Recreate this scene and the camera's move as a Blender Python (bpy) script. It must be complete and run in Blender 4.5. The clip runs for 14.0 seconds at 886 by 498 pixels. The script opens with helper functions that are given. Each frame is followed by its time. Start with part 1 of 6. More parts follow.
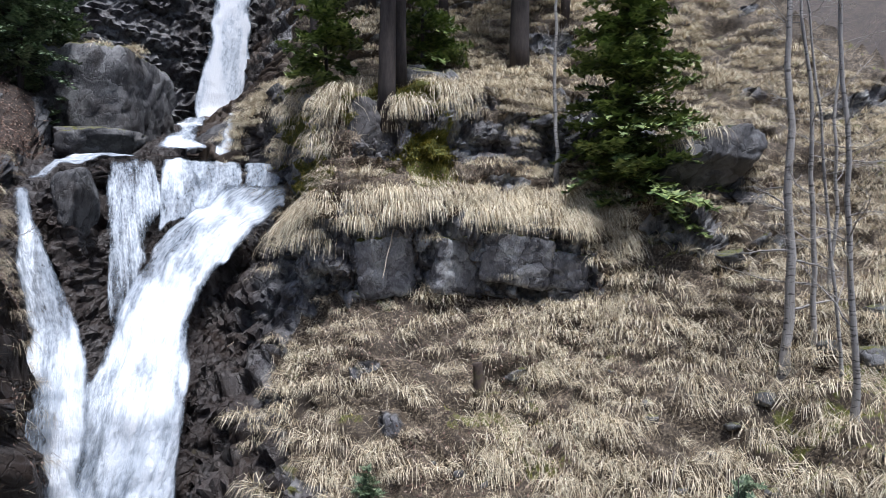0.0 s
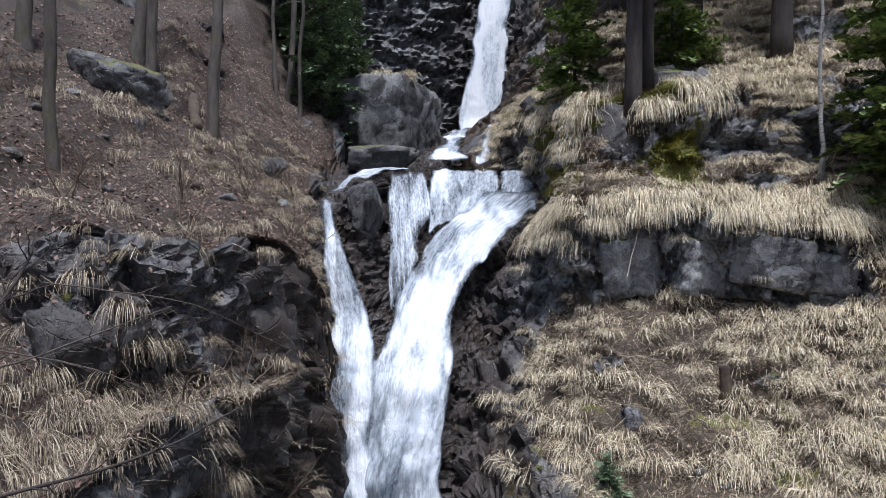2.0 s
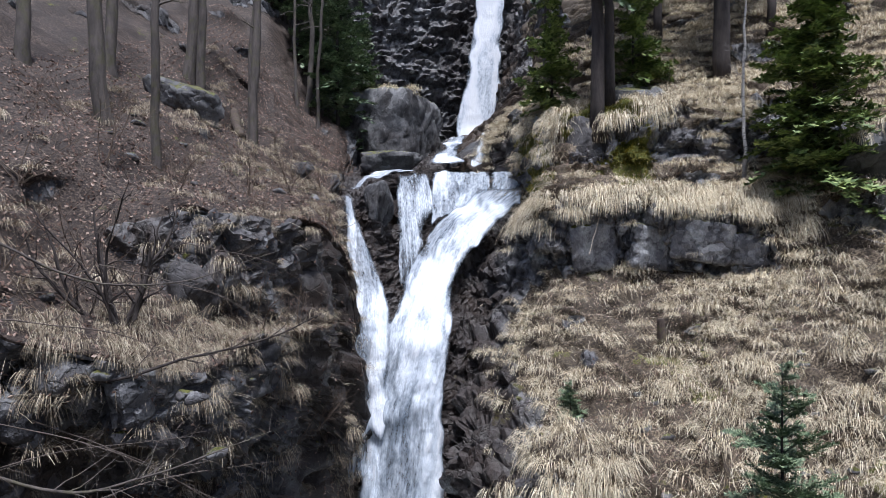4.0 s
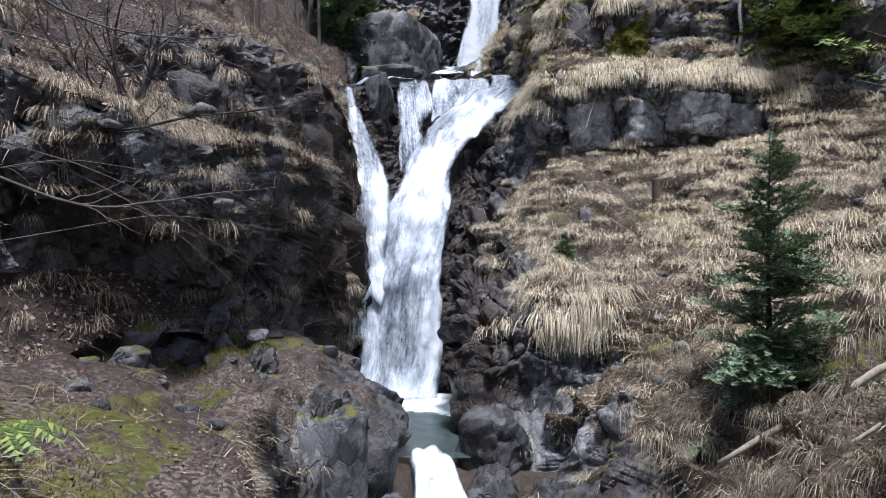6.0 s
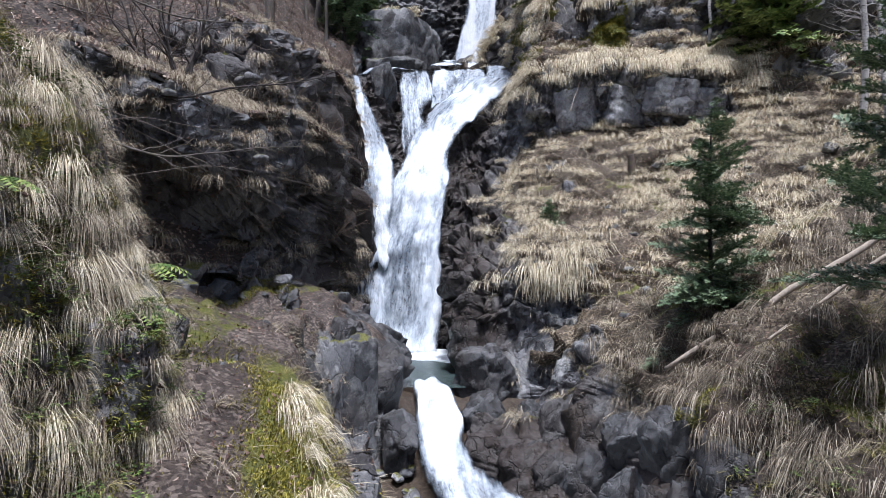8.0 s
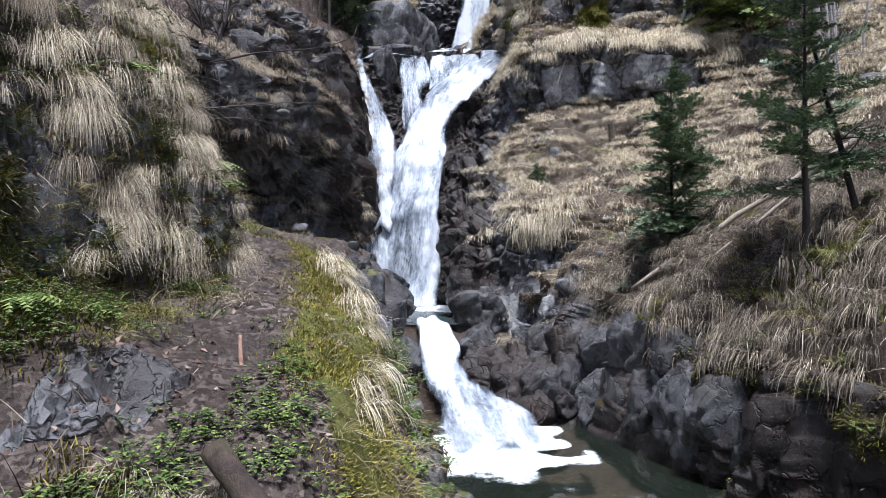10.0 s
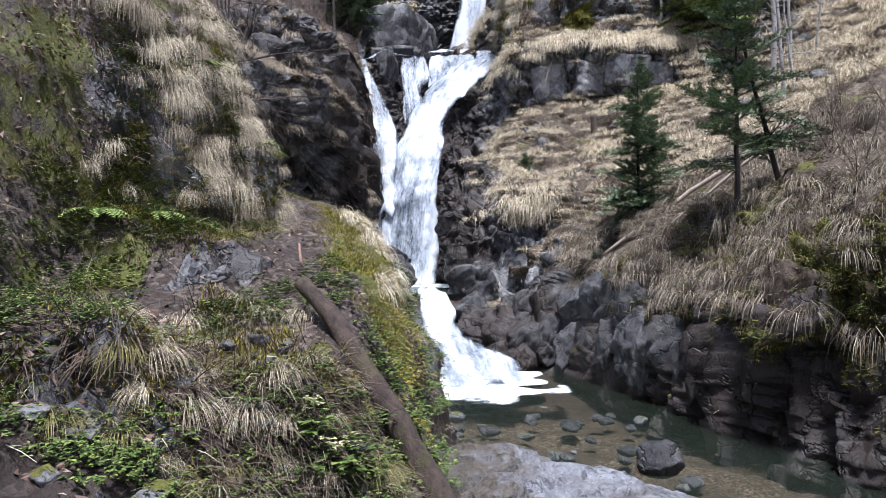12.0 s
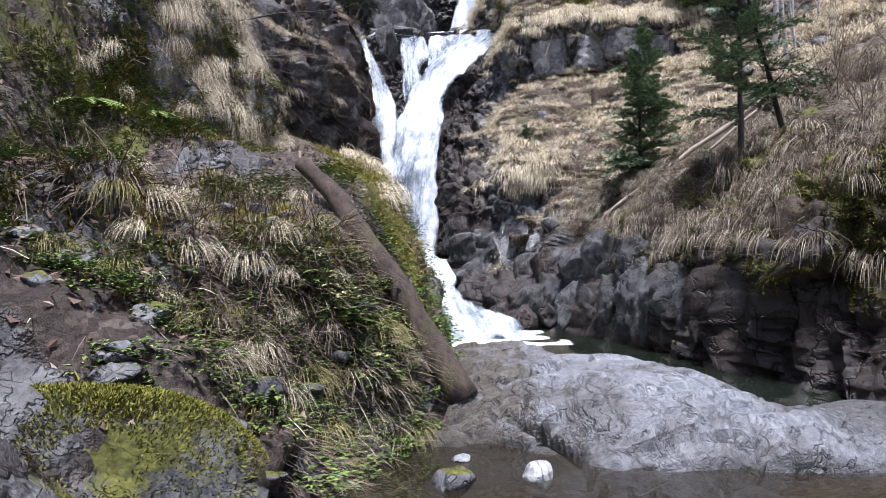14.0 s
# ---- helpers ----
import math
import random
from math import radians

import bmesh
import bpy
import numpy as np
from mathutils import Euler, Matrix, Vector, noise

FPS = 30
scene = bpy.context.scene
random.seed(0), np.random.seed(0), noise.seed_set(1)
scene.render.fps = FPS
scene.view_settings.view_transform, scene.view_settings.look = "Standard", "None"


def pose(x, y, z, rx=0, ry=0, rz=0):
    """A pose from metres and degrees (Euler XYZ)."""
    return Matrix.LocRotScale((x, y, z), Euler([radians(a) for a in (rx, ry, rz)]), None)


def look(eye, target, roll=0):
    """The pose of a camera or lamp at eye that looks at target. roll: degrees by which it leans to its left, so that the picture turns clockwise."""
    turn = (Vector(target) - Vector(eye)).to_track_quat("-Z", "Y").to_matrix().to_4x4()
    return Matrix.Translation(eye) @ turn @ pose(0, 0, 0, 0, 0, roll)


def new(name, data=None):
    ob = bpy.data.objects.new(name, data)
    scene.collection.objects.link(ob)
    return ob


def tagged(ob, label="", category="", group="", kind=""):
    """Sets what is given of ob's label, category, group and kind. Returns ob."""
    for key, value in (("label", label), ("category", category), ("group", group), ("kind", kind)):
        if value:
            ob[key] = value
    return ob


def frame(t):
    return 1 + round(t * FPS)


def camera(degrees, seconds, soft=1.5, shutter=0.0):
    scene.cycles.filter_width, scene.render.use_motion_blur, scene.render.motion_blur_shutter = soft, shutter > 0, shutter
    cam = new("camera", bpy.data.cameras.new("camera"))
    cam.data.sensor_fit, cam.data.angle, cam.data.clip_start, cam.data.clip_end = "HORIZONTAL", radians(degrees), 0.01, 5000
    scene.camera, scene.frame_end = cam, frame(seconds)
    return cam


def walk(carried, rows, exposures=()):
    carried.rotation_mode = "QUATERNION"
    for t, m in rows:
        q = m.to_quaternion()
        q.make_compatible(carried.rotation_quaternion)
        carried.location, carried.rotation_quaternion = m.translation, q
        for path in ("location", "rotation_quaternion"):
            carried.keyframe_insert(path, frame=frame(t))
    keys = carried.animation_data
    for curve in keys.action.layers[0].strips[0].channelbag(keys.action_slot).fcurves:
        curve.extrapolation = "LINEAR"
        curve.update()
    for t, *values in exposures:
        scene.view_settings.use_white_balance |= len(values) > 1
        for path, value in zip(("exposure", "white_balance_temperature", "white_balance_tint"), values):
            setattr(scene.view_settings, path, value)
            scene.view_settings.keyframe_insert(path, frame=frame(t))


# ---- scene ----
cam = camera(67.5, 14.0, soft=0.75)
# seconds, eye, target, roll
PATH = [
    (0, (0.212, 0.094, 9.997), (0.952, 1.953, 9.999), -0.1),
    (0.5, (-0.018, -0.015, 10.034), (0.293, 1.961, 10.031), -0.1),
    (1, (0.157, -0.127, 10.049), (0.152, 1.873, 10.044), 0.1),
    (1.5, (0.184, -0.389, 10.052), (0.178, 1.611, 10.049), 0.1),
    (2, (0.238, -1.118, 10.032), (0.23, 0.882, 10.033), -0.0),
    (2.2, (0.25, -1.52, 9.98), (0.243, 0.48, 9.988), -0.1),
    (4.3, (0.179, -5.79, 8.969), (0.175, -3.79, 8.987), -0.2),
    (4.5, (0.212, -5.879, 8.611), (0.205, -3.879, 8.61), -0.0),
    (5, (0.153, -5.916, 7.539), (0.15, -3.916, 7.539), 0.0),
    (5.5, (0.158, -5.886, 6.423), (0.156, -3.886, 6.419), 0.1),
    (6, (0.188, -5.837, 5.535), (0.186, -3.837, 5.527), 0.1),
    (6.5, (0.2, -6.108, 5.311), (0.199, -4.108, 5.302), 0.1),
    (7, (0.215, -6.94, 5.302), (0.212, -4.94, 5.293), 0.0),
    (7.5, (0.214, -7.852, 5.162), (0.212, -5.852, 5.156), 0.0),
    (8, (0.235, -8.211, 4.48), (0.233, -6.211, 4.473), 0.1),
    (8.5, (0.235, -8.249, 3.521), (0.234, -6.249, 3.516), 0.1),
    (8.7, (0.226, -8.262, 3.317), (0.227, -6.262, 3.308), 0.2),
    (10.8, (0.307, -12.094, 3.051), (0.306, -10.094, 3.051), -0.8),
    (11, (0.313, -12.394, 3.044), (0.312, -10.394, 3.044), -0.7),
    (11.5, (0.33, -12.718, 2.92), (0.329, -10.718, 2.923), -0.8),
    (12, (0.345, -12.788, 2.348), (0.344, -10.788, 2.347), -0.7),
    (12.5, (0.363, -12.765, 1.866), (0.361, -10.765, 1.86), -0.7),
    (13, (0.352, -12.718, 1.804), (0.353, -10.719, 1.798), -0.7),
    (13.5, (0.333, -12.688, 1.47), (0.334, -10.688, 1.469), -0.8),
    (14, (0.285, -12.663, 1.334), (0.288, -10.663, 1.33), -0.7),
]
walk(cam, [(t, look(eye, target, roll)) for t, eye, target, roll in PATH], [(0, 0.36, 5860, 13), (1.5, 0.24, 5830, 13), (5, 0.4, 5780, 14), (8.5, 0.56, 5760, 14), (11, 0.62, 5760, 15), (14, 0.82, 5860, 16)])

# ---------------------------------------------------------------- sky and sun
world = bpy.data.worlds.new("sky")
scene.world = world
world.use_nodes = True
SUN_UP, SUN_FROM = 73.0, 168.0   # degrees; compass direction that the light comes from (0 = +y, 90 = +x)
wn, wl = world.node_tree.nodes, world.node_tree.links
sky = wn.new("ShaderNodeTexSky")
sky.sky_type, sky.sun_disc = "NISHITA", False
sky.sun_elevation, sky.sun_rotation = radians(SUN_UP), radians(SUN_FROM)
sky.air_density, sky.dust_density = 1.0, 3.0
wn["Background"].inputs["Strength"].default_value = 0.095
wl.new(sky.outputs["Color"], wn["Background"].inputs["Color"])
sun = new("sun", bpy.data.lights.new("sun", "SUN"))
sun.data.energy, sun.data.angle, sun.data.color = 4.5, radians(10), (1.0, 0.98, 0.95)
az = radians(SUN_FROM)
sun.matrix_world = look((40 * math.sin(az), 40 * math.cos(az), 40 * math.tan(radians(SUN_UP))), (0, 0, 0))


# ---------------------------------------------------------------- numbers: noise and curves
def hashed(ix, iy, iz, seed):
    n = (ix * 374761393 + iy * 668265263 + iz * 1440662683 + seed * 974711) & 0x7FFFFFFF
    n = ((n ^ (n >> 13)) * 1274126177) & 0x7FFFFFFF
    n = ((n ^ (n >> 16)) * 668265263) & 0x7FFFFFFF
    return ((n ^ (n >> 15)) & 0xFFFFF) / float(0xFFFFF)


def vnoise(p, size, seed=0):
    """Smooth noise in -1..1 at points p (..., 3)."""
    q = p / size
    i = np.floor(q).astype(np.int64)
    f = q - i
    f = f * f * (3 - 2 * f)
    out = 0.0
    for dx in (0, 1):
        for dy in (0, 1):
            for dz in (0, 1):
                w = (f[..., 0] if dx else 1 - f[..., 0]) * (f[..., 1] if dy else 1 - f[..., 1]) * (f[..., 2] if dz else 1 - f[..., 2])
                out = out + w * hashed(i[..., 0] + dx, i[..., 1] + dy, i[..., 2] + dz, seed)
    return out * 2 - 1


def fbm(p, size, octaves=4, seed=0):
    return sum(vnoise(p, size / 2 ** k, seed + k) * 0.5 ** k for k in range(octaves))


def facets(p, size, seed=0, stretch=(1, 1, 1)):
    """Broken rock: each cell is a tilted plane. About -1..1, and the distance to the cell's border."""
    q = p / (size * np.array(stretch))
    i = np.floor(q).astype(np.int64)
    best = np.full(q.shape[:-1], 9.0)
    second = best.copy()
    val = np.zeros_like(best)
    for dx in (-1, 0, 1):
        for dy in (-1, 0, 1):
            for dz in (-1, 0, 1):
                c = [i[..., 0] + dx, i[..., 1] + dy, i[..., 2] + dz]
                r = [hashed(*c, seed + k) for k in range(3)]
                d = [q[..., k] - c[k] - r[k] for k in range(3)]
                dist = d[0] ** 2 + d[1] ** 2 + d[2] ** 2
                t = [hashed(*c, seed + 7 + k) * 2 - 1 for k in range(4)]
                v = t[3] * 0.6 + 0.9 * (t[0] * d[0] + t[1] * d[1] + t[2] * d[2])
                near = dist < best
                second = np.where(near, best, np.minimum(second, dist))
                val = np.where(near, v, val)
                best = np.where(near, dist, best)
    return val, np.sqrt(second) - np.sqrt(best)


def curve(x, *knots):
    """A line through (x, value) knots."""
    k = np.array(knots, float)
    return np.interp(x, k[:, 0], k[:, 1])


def smooth(a, b, x):
    t = np.clip((x - a) / (b - a), 0, 1)
    return t * t * (3 - 2 * t)


def unit(v):
    return v / np.maximum(np.linalg.norm(v, axis=-1, keepdims=True), 1e-9)


# ---------------------------------------------------------------- meshes
def mesh_of(name, verts, quads=(), tris=(), shade=True):
    """A mesh from numpy arrays of corners, quads and triangles."""
    verts = np.asarray(verts, np.float32).reshape(-1, 3)
    quads = np.asarray(quads, np.int32).reshape(-1, 4)
    tris = np.asarray(tris, np.int32).reshape(-1, 3)
    me = bpy.data.meshes.new(name)
    me.vertices.add(len(verts))
    me.vertices.foreach_set("co", verts.ravel())
    loops = np.concatenate([quads.ravel(), tris.ravel()])
    me.loops.add(len(loops))
    me.loops.foreach_set("vertex_index", loops)
    starts = np.concatenate([np.arange(len(quads)) * 4, len(quads) * 4 + np.arange(len(tris)) * 3])
    me.polygons.add(len(starts))
    me.polygons.foreach_set("loop_start", starts.astype(np.int32))
    me.polygons.foreach_set("use_smooth", np.broadcast_to(shade, len(starts)).copy())
    me.update(calc_edges=True)
    return me


def grid_quads(nv, nu):
    i = np.arange(nv * nu).reshape(nv, nu)
    return np.stack([i[:-1, :-1], i[:-1, 1:], i[1:, 1:], i[1:, :-1]], -1).reshape(-1, 4)


def paint(me, **layers):
    for key, values in layers.items():
        a = me.attributes.new(key, "FLOAT", "POINT")
        a.data.foreach_set("value", np.asarray(values, np.float32).ravel())


def part(name, me, material, parent=None, label=""):
    ob = new(name, me)
    if not me.materials:
        me.materials.append(material)
    if parent is not None:
        ob.parent = parent
    return tagged(ob, label)


def thing(name, label, category, group="", at=(0, 0, 0)):
    ob = new(name)
    ob.location = at
    ob.empty_display_size = 0.1
    return tagged(ob, label, category, group)


def normals(P):
    du = np.gradient(P, axis=1)
    dv = np.gradient(P, axis=0)
    return unit(np.cross(du, dv))


def blur(P, times):
    for _ in range(times):
        P[1:-1] = 0.25 * P[:-2] + 0.5 * P[1:-1] + 0.25 * P[2:]
        P[:, 1:-1] = 0.25 * P[:, :-2] + 0.5 * P[:, 1:-1] + 0.25 * P[:, 2:]
    return P


def loft(xs, rows, step, rounds=3):
    """A sheet through rows of (y curve, z curve) over x, from the foot to the top."""
    ys = np.array([curve(xs, *r[0]) for r in rows])
    zs = np.array([curve(xs, *r[1]) for r in rows])
    out = []
    for a in range(len(rows) - 1):
        longest = np.hypot(ys[a + 1] - ys[a], zs[a + 1] - zs[a])
        n = max(2, int(np.percentile(longest, 70) / step))
        for t in np.arange(n) / n:
            out.append(np.stack([xs, ys[a] * (1 - t) + ys[a + 1] * t, zs[a] * (1 - t) + zs[a + 1] * t], -1))
    out.append(np.stack([xs, ys[-1], zs[-1]], -1))
    return blur(np.array(out), rounds)


def warp(P, amount, size, seed):
    """Bends a sheet out of its straight lines."""
    return P + amount * np.stack([0.5 * vnoise(P, size, seed), fbm(P, size, 2, seed + 3), 0.7 * vnoise(P, size, seed + 6)], -1)


SURFACES = {}


def land(name, P, material, label, steep=(0.45, 0.75), rough=1.0, rock_bias=0.0, wet=None, moss=None, seed=1, stretch=(1.0, 1.0, 0.7), soilbump=1.0, steps=0.0, column=-9.0):
    """Rock and soil over a smooth sheet: rock where it is steep, broken into tilted blocks, in columns below a height; soil elsewhere."""
    N = normals(P)
    wob = fbm(P, 2.2, 3, seed + 50)
    steepness = 1 - N[..., 2]
    rock = smooth(steep[0], steep[1], steepness + 0.34 * wob + rock_bias)
    F = P.copy()
    F[..., 2] = np.where(P[..., 2] < column, column + (P[..., 2] - column) / 3.2, P[..., 2])
    f1, e1 = facets(F + 0.35 * np.stack([vnoise(P, 1.3, seed + k) for k in (61, 62, 63)], -1), 1.25, seed, stretch)
    f2, e2 = facets(F, 0.5, seed + 20, stretch)
    f3, e3 = facets(F, 0.2, seed + 40, stretch)
    d_rock = 0.30 * f1 + 0.17 * f2 + 0.07 * f3 - 0.14 * np.exp(-(e1 / 0.07) ** 2) - 0.06 * np.exp(-(e2 / 0.1) ** 2) + 0.15 * wob
    low = smooth(column + 1.0, column + 0.2, P[..., 2]) * smooth(4.9, 4.4, P[..., 0])
    d_rock = d_rock * (1 - low) + low * blur(d_rock.copy(), 2)
    d_soil = 0.16 * fbm(P, 1.4, 4, seed + 80) + 0.035 * fbm(P, 0.22, 2, seed + 90)
    if steps:
        rise = P[..., 2] / 0.62 + 1.6 * vnoise(P, 1.5, seed + 95) + 0.5 * vnoise(P, 0.5, seed + 96)
        tread = rise - np.floor(rise)
        d_soil = d_soil + steps * (np.where(tread < 0.8, tread / 0.8, (1 - tread) / 0.2) - 0.5)
    d = rough * (rock * d_rock) + soilbump * (1 - rock) * d_soil
    Q = P + N * d[..., None]
    across, along = np.linalg.norm(np.diff(Q, axis=1), axis=-1)[:-1], np.linalg.norm(np.diff(Q, axis=0), axis=-1)[:, :-1]
    even = np.minimum(across, along) / np.maximum(across, along)
    me = mesh_of(name, Q, grid_quads(*Q.shape[:2]), shade=((rock[:-1, :-1] < 0.5) | (even < 0.42)).ravel())
    M = normals(Q)
    m = np.zeros(rock.shape) if moss is None else moss(Q, M)
    w = np.zeros(rock.shape) if wet is None else wet(Q)
    paint(me, rock=rock, moss=m, wet=w)
    ob = part(name, me, material)
    tagged(ob, label, kind="structure")
    SURFACES[name] = (Q, unit(blur(M.copy(), 3)), rock, m)
    return ob


# ---------------------------------------------------------------- materials
class Nodes:
    """Short hand for node materials."""

    def __init__(self, name):
        self.mat = bpy.data.materials.new(name)
        self.mat.use_nodes = True
        self.tree = self.mat.node_tree
        self.bsdf = self.tree.nodes["Principled BSDF"]
        self.coord = self.tree.nodes.new("ShaderNodeNewGeometry").outputs["Position"]

    def add(self, kind, **inputs):
        n = self.tree.nodes.new(kind)
        for key, value in inputs.items():
            self.put(n.inputs[key.replace("_", " ")], value)
        return n

    def put(self, socket, value):
        if isinstance(value, bpy.types.NodeSocket):
            self.tree.links.new(value, socket)
        else:
            socket.default_value = value

    def noise(self, scale, detail=5.0, rough=0.6, stretch=None, distortion=0.0):
        vec = self.coord
        if stretch:
            m = self.add("ShaderNodeMapping", Vector=vec, Scale=stretch)
            vec = m.outputs[0]
        n = self.add("ShaderNodeTexNoise", Vector=vec, Scale=scale, Detail=detail, Roughness=rough, Distortion=distortion)
        return n.outputs["Fac"]

    def cells(self, scale, feature="F1", output="Distance", stretch=None):
        vec = self.coord
        if stretch:
            vec = self.add("ShaderNodeMapping", Vector=vec, Scale=stretch).outputs[0]
        n = self.add("ShaderNodeTexVoronoi", Vector=vec, Scale=scale)
        n.feature = feature
        return n.outputs[output]

    def ramp(self, fac, *stops):
        n = self.add("ShaderNodeValToRGB", Fac=fac)
        e = n.color_ramp.elements
        while len(e) < len(stops):
            e.new(0.5)
        for el, (at, col) in zip(e, stops):
            el.position = at
            el.color = (*col, 1) if len(col) == 3 else col
        return n.outputs["Color"]

    def range(self, value, a, b, c=0.0, d=1.0):
        n = self.add("ShaderNodeMapRange", Value=value)
        n.inputs["From Min"].default_value, n.inputs["From Max"].default_value = a, b
        n.inputs["To Min"].default_value, n.inputs["To Max"].default_value = c, d
        return n.outputs["Result"]

    def math(self, op, a, b=0.0):
        n = self.tree.nodes.new("ShaderNodeMath")
        n.operation = op
        self.put(n.inputs[0], a)
        self.put(n.inputs[1], b)
        return n.outputs[0]

    def mix(self, fac, a, b, blend="MIX"):
        n = self.tree.nodes.new("ShaderNodeMix")
        n.data_type, n.blend_type = "RGBA", blend
        self.put(n.inputs[0], fac)
        for s, v in ((n.inputs[6], a), (n.inputs[7], b)):
            self.put(s, (*v, 1) if isinstance(v, tuple) and len(v) == 3 else v)
        return n.outputs[2]

    def attr(self, name):
        n = self.tree.nodes.new("ShaderNodeAttribute")
        n.attribute_name = name
        return n.outputs["Fac"]

    def island(self):
        return self.tree.nodes.new("ShaderNodeNewGeometry").outputs["Random Per Island"]

    def random(self):
        return self.tree.nodes.new("ShaderNodeObjectInfo").outputs["Random"]

    def bump(self, height, strength=0.5, distance=0.05, normal=None):
        n = self.add("ShaderNodeBump", Height=height, Strength=strength, Distance=distance)
        if normal is not None:
            self.put(n.inputs["Normal"], normal)
        return n.outputs[0]

    def finish(self, color, roughness=0.8, normal=None, **more):
        b = self.bsdf
        self.put(b.inputs["Base Color"], (*color, 1) if isinstance(color, tuple) and len(color) == 3 else color)
        self.put(b.inputs["Roughness"], roughness)
        if normal is not None:
            self.put(b.inputs["Normal"], normal)
        for key, value in more.items():
            self.put(b.inputs[key.replace("_", " ")], value)
        return self.mat


def rock_colour(n, tone=1.0, pale=0.5, brown=0.5, stretch=(1.25, 1.25, 0.8), joint=0.55, blocks=1.0):
    """Dark schist broken into blocks: each block its own grey, black joints, pale lichen, rust-brown stains."""
    shift = n.add("ShaderNodeTexNoise", Vector=n.coord, Scale=1.6, Detail=4.0, Roughness=0.6).outputs["Color"]
    bent = n.tree.nodes.new("ShaderNodeVectorMath")
    bent.operation = "MULTIPLY_ADD"
    n.put(bent.inputs[0], shift)
    bent.inputs[1].default_value = (0.9, 0.9, 0.9)
    n.put(bent.inputs[2], n.coord)
    vec = n.add("ShaderNodeMapping", Vector=bent.outputs[0], Rotation=(0.25, 0.35, 0.0), Scale=stretch).outputs[0]

    def block(scale, feature, output):
        v = n.add("ShaderNodeTexVoronoi", Vector=vec, Scale=scale)
        v.feature = feature
        return v.outputs[output]

    one = n.add("ShaderNodeSeparateColor", Color=block(1.5, "F1", "Color")).outputs[0]
    two = n.add("ShaderNodeSeparateColor", Color=block(4.6, "F1", "Color")).outputs[1]
    tone_of = n.math("ADD", n.math("MULTIPLY", one, 0.45 * blocks), n.math("ADD", n.math("MULTIPLY", two, 0.25 * blocks), n.math("MULTIPLY", n.noise(2.6 if blocks > .5 else 5.0, 7, 0.72), 0.5 + 0.62 * (1 - blocks))))
    fine = n.noise(17, 6, 0.72, (1.4, 1.4, 0.8))
    base = n.ramp(tone_of, (0.3, (0.035 * tone, 0.036 * tone, 0.04 * tone)), (0.55, (0.10 * tone, 0.10 * tone, 0.106 * tone)), (0.82, (0.23 * tone, 0.235 * tone, 0.24 * tone)))
    light = n.mix(n.range(n.noise(1.3, 6, 0.7), 0.5, 0.62, 0, pale), base, (0.30 * tone, 0.31 * tone, 0.305 * tone))
    stain = n.mix(n.range(n.noise(0.55, 4, 0.6), 0.48, 0.64, 0, brown), light, (0.085 * tone, 0.058 * tone, 0.04 * tone))
    grain = n.mix(0.8, stain, n.ramp(fine, (0.25, (0.3, 0.3, 0.32)), (0.75, (1.25, 1.22, 1.2))), "MULTIPLY")
    joints = n.math("MINIMUM", block(1.5, "DISTANCE_TO_EDGE", "Distance"), n.math("MULTIPLY", block(4.6, "DISTANCE_TO_EDGE", "Distance"), 2.2))
    col = n.mix(n.range(joints, 0.0, 0.014, joint, 0), grain, (0.014, 0.013, 0.012))
    relief = n.math("ADD", n.math("MULTIPLY", one, 1.0), n.math("ADD", n.math("MULTIPLY", two, 0.55), n.range(joints, 0.0, 0.05, -0.6, 0.0)))
    return col, relief, fine, joints


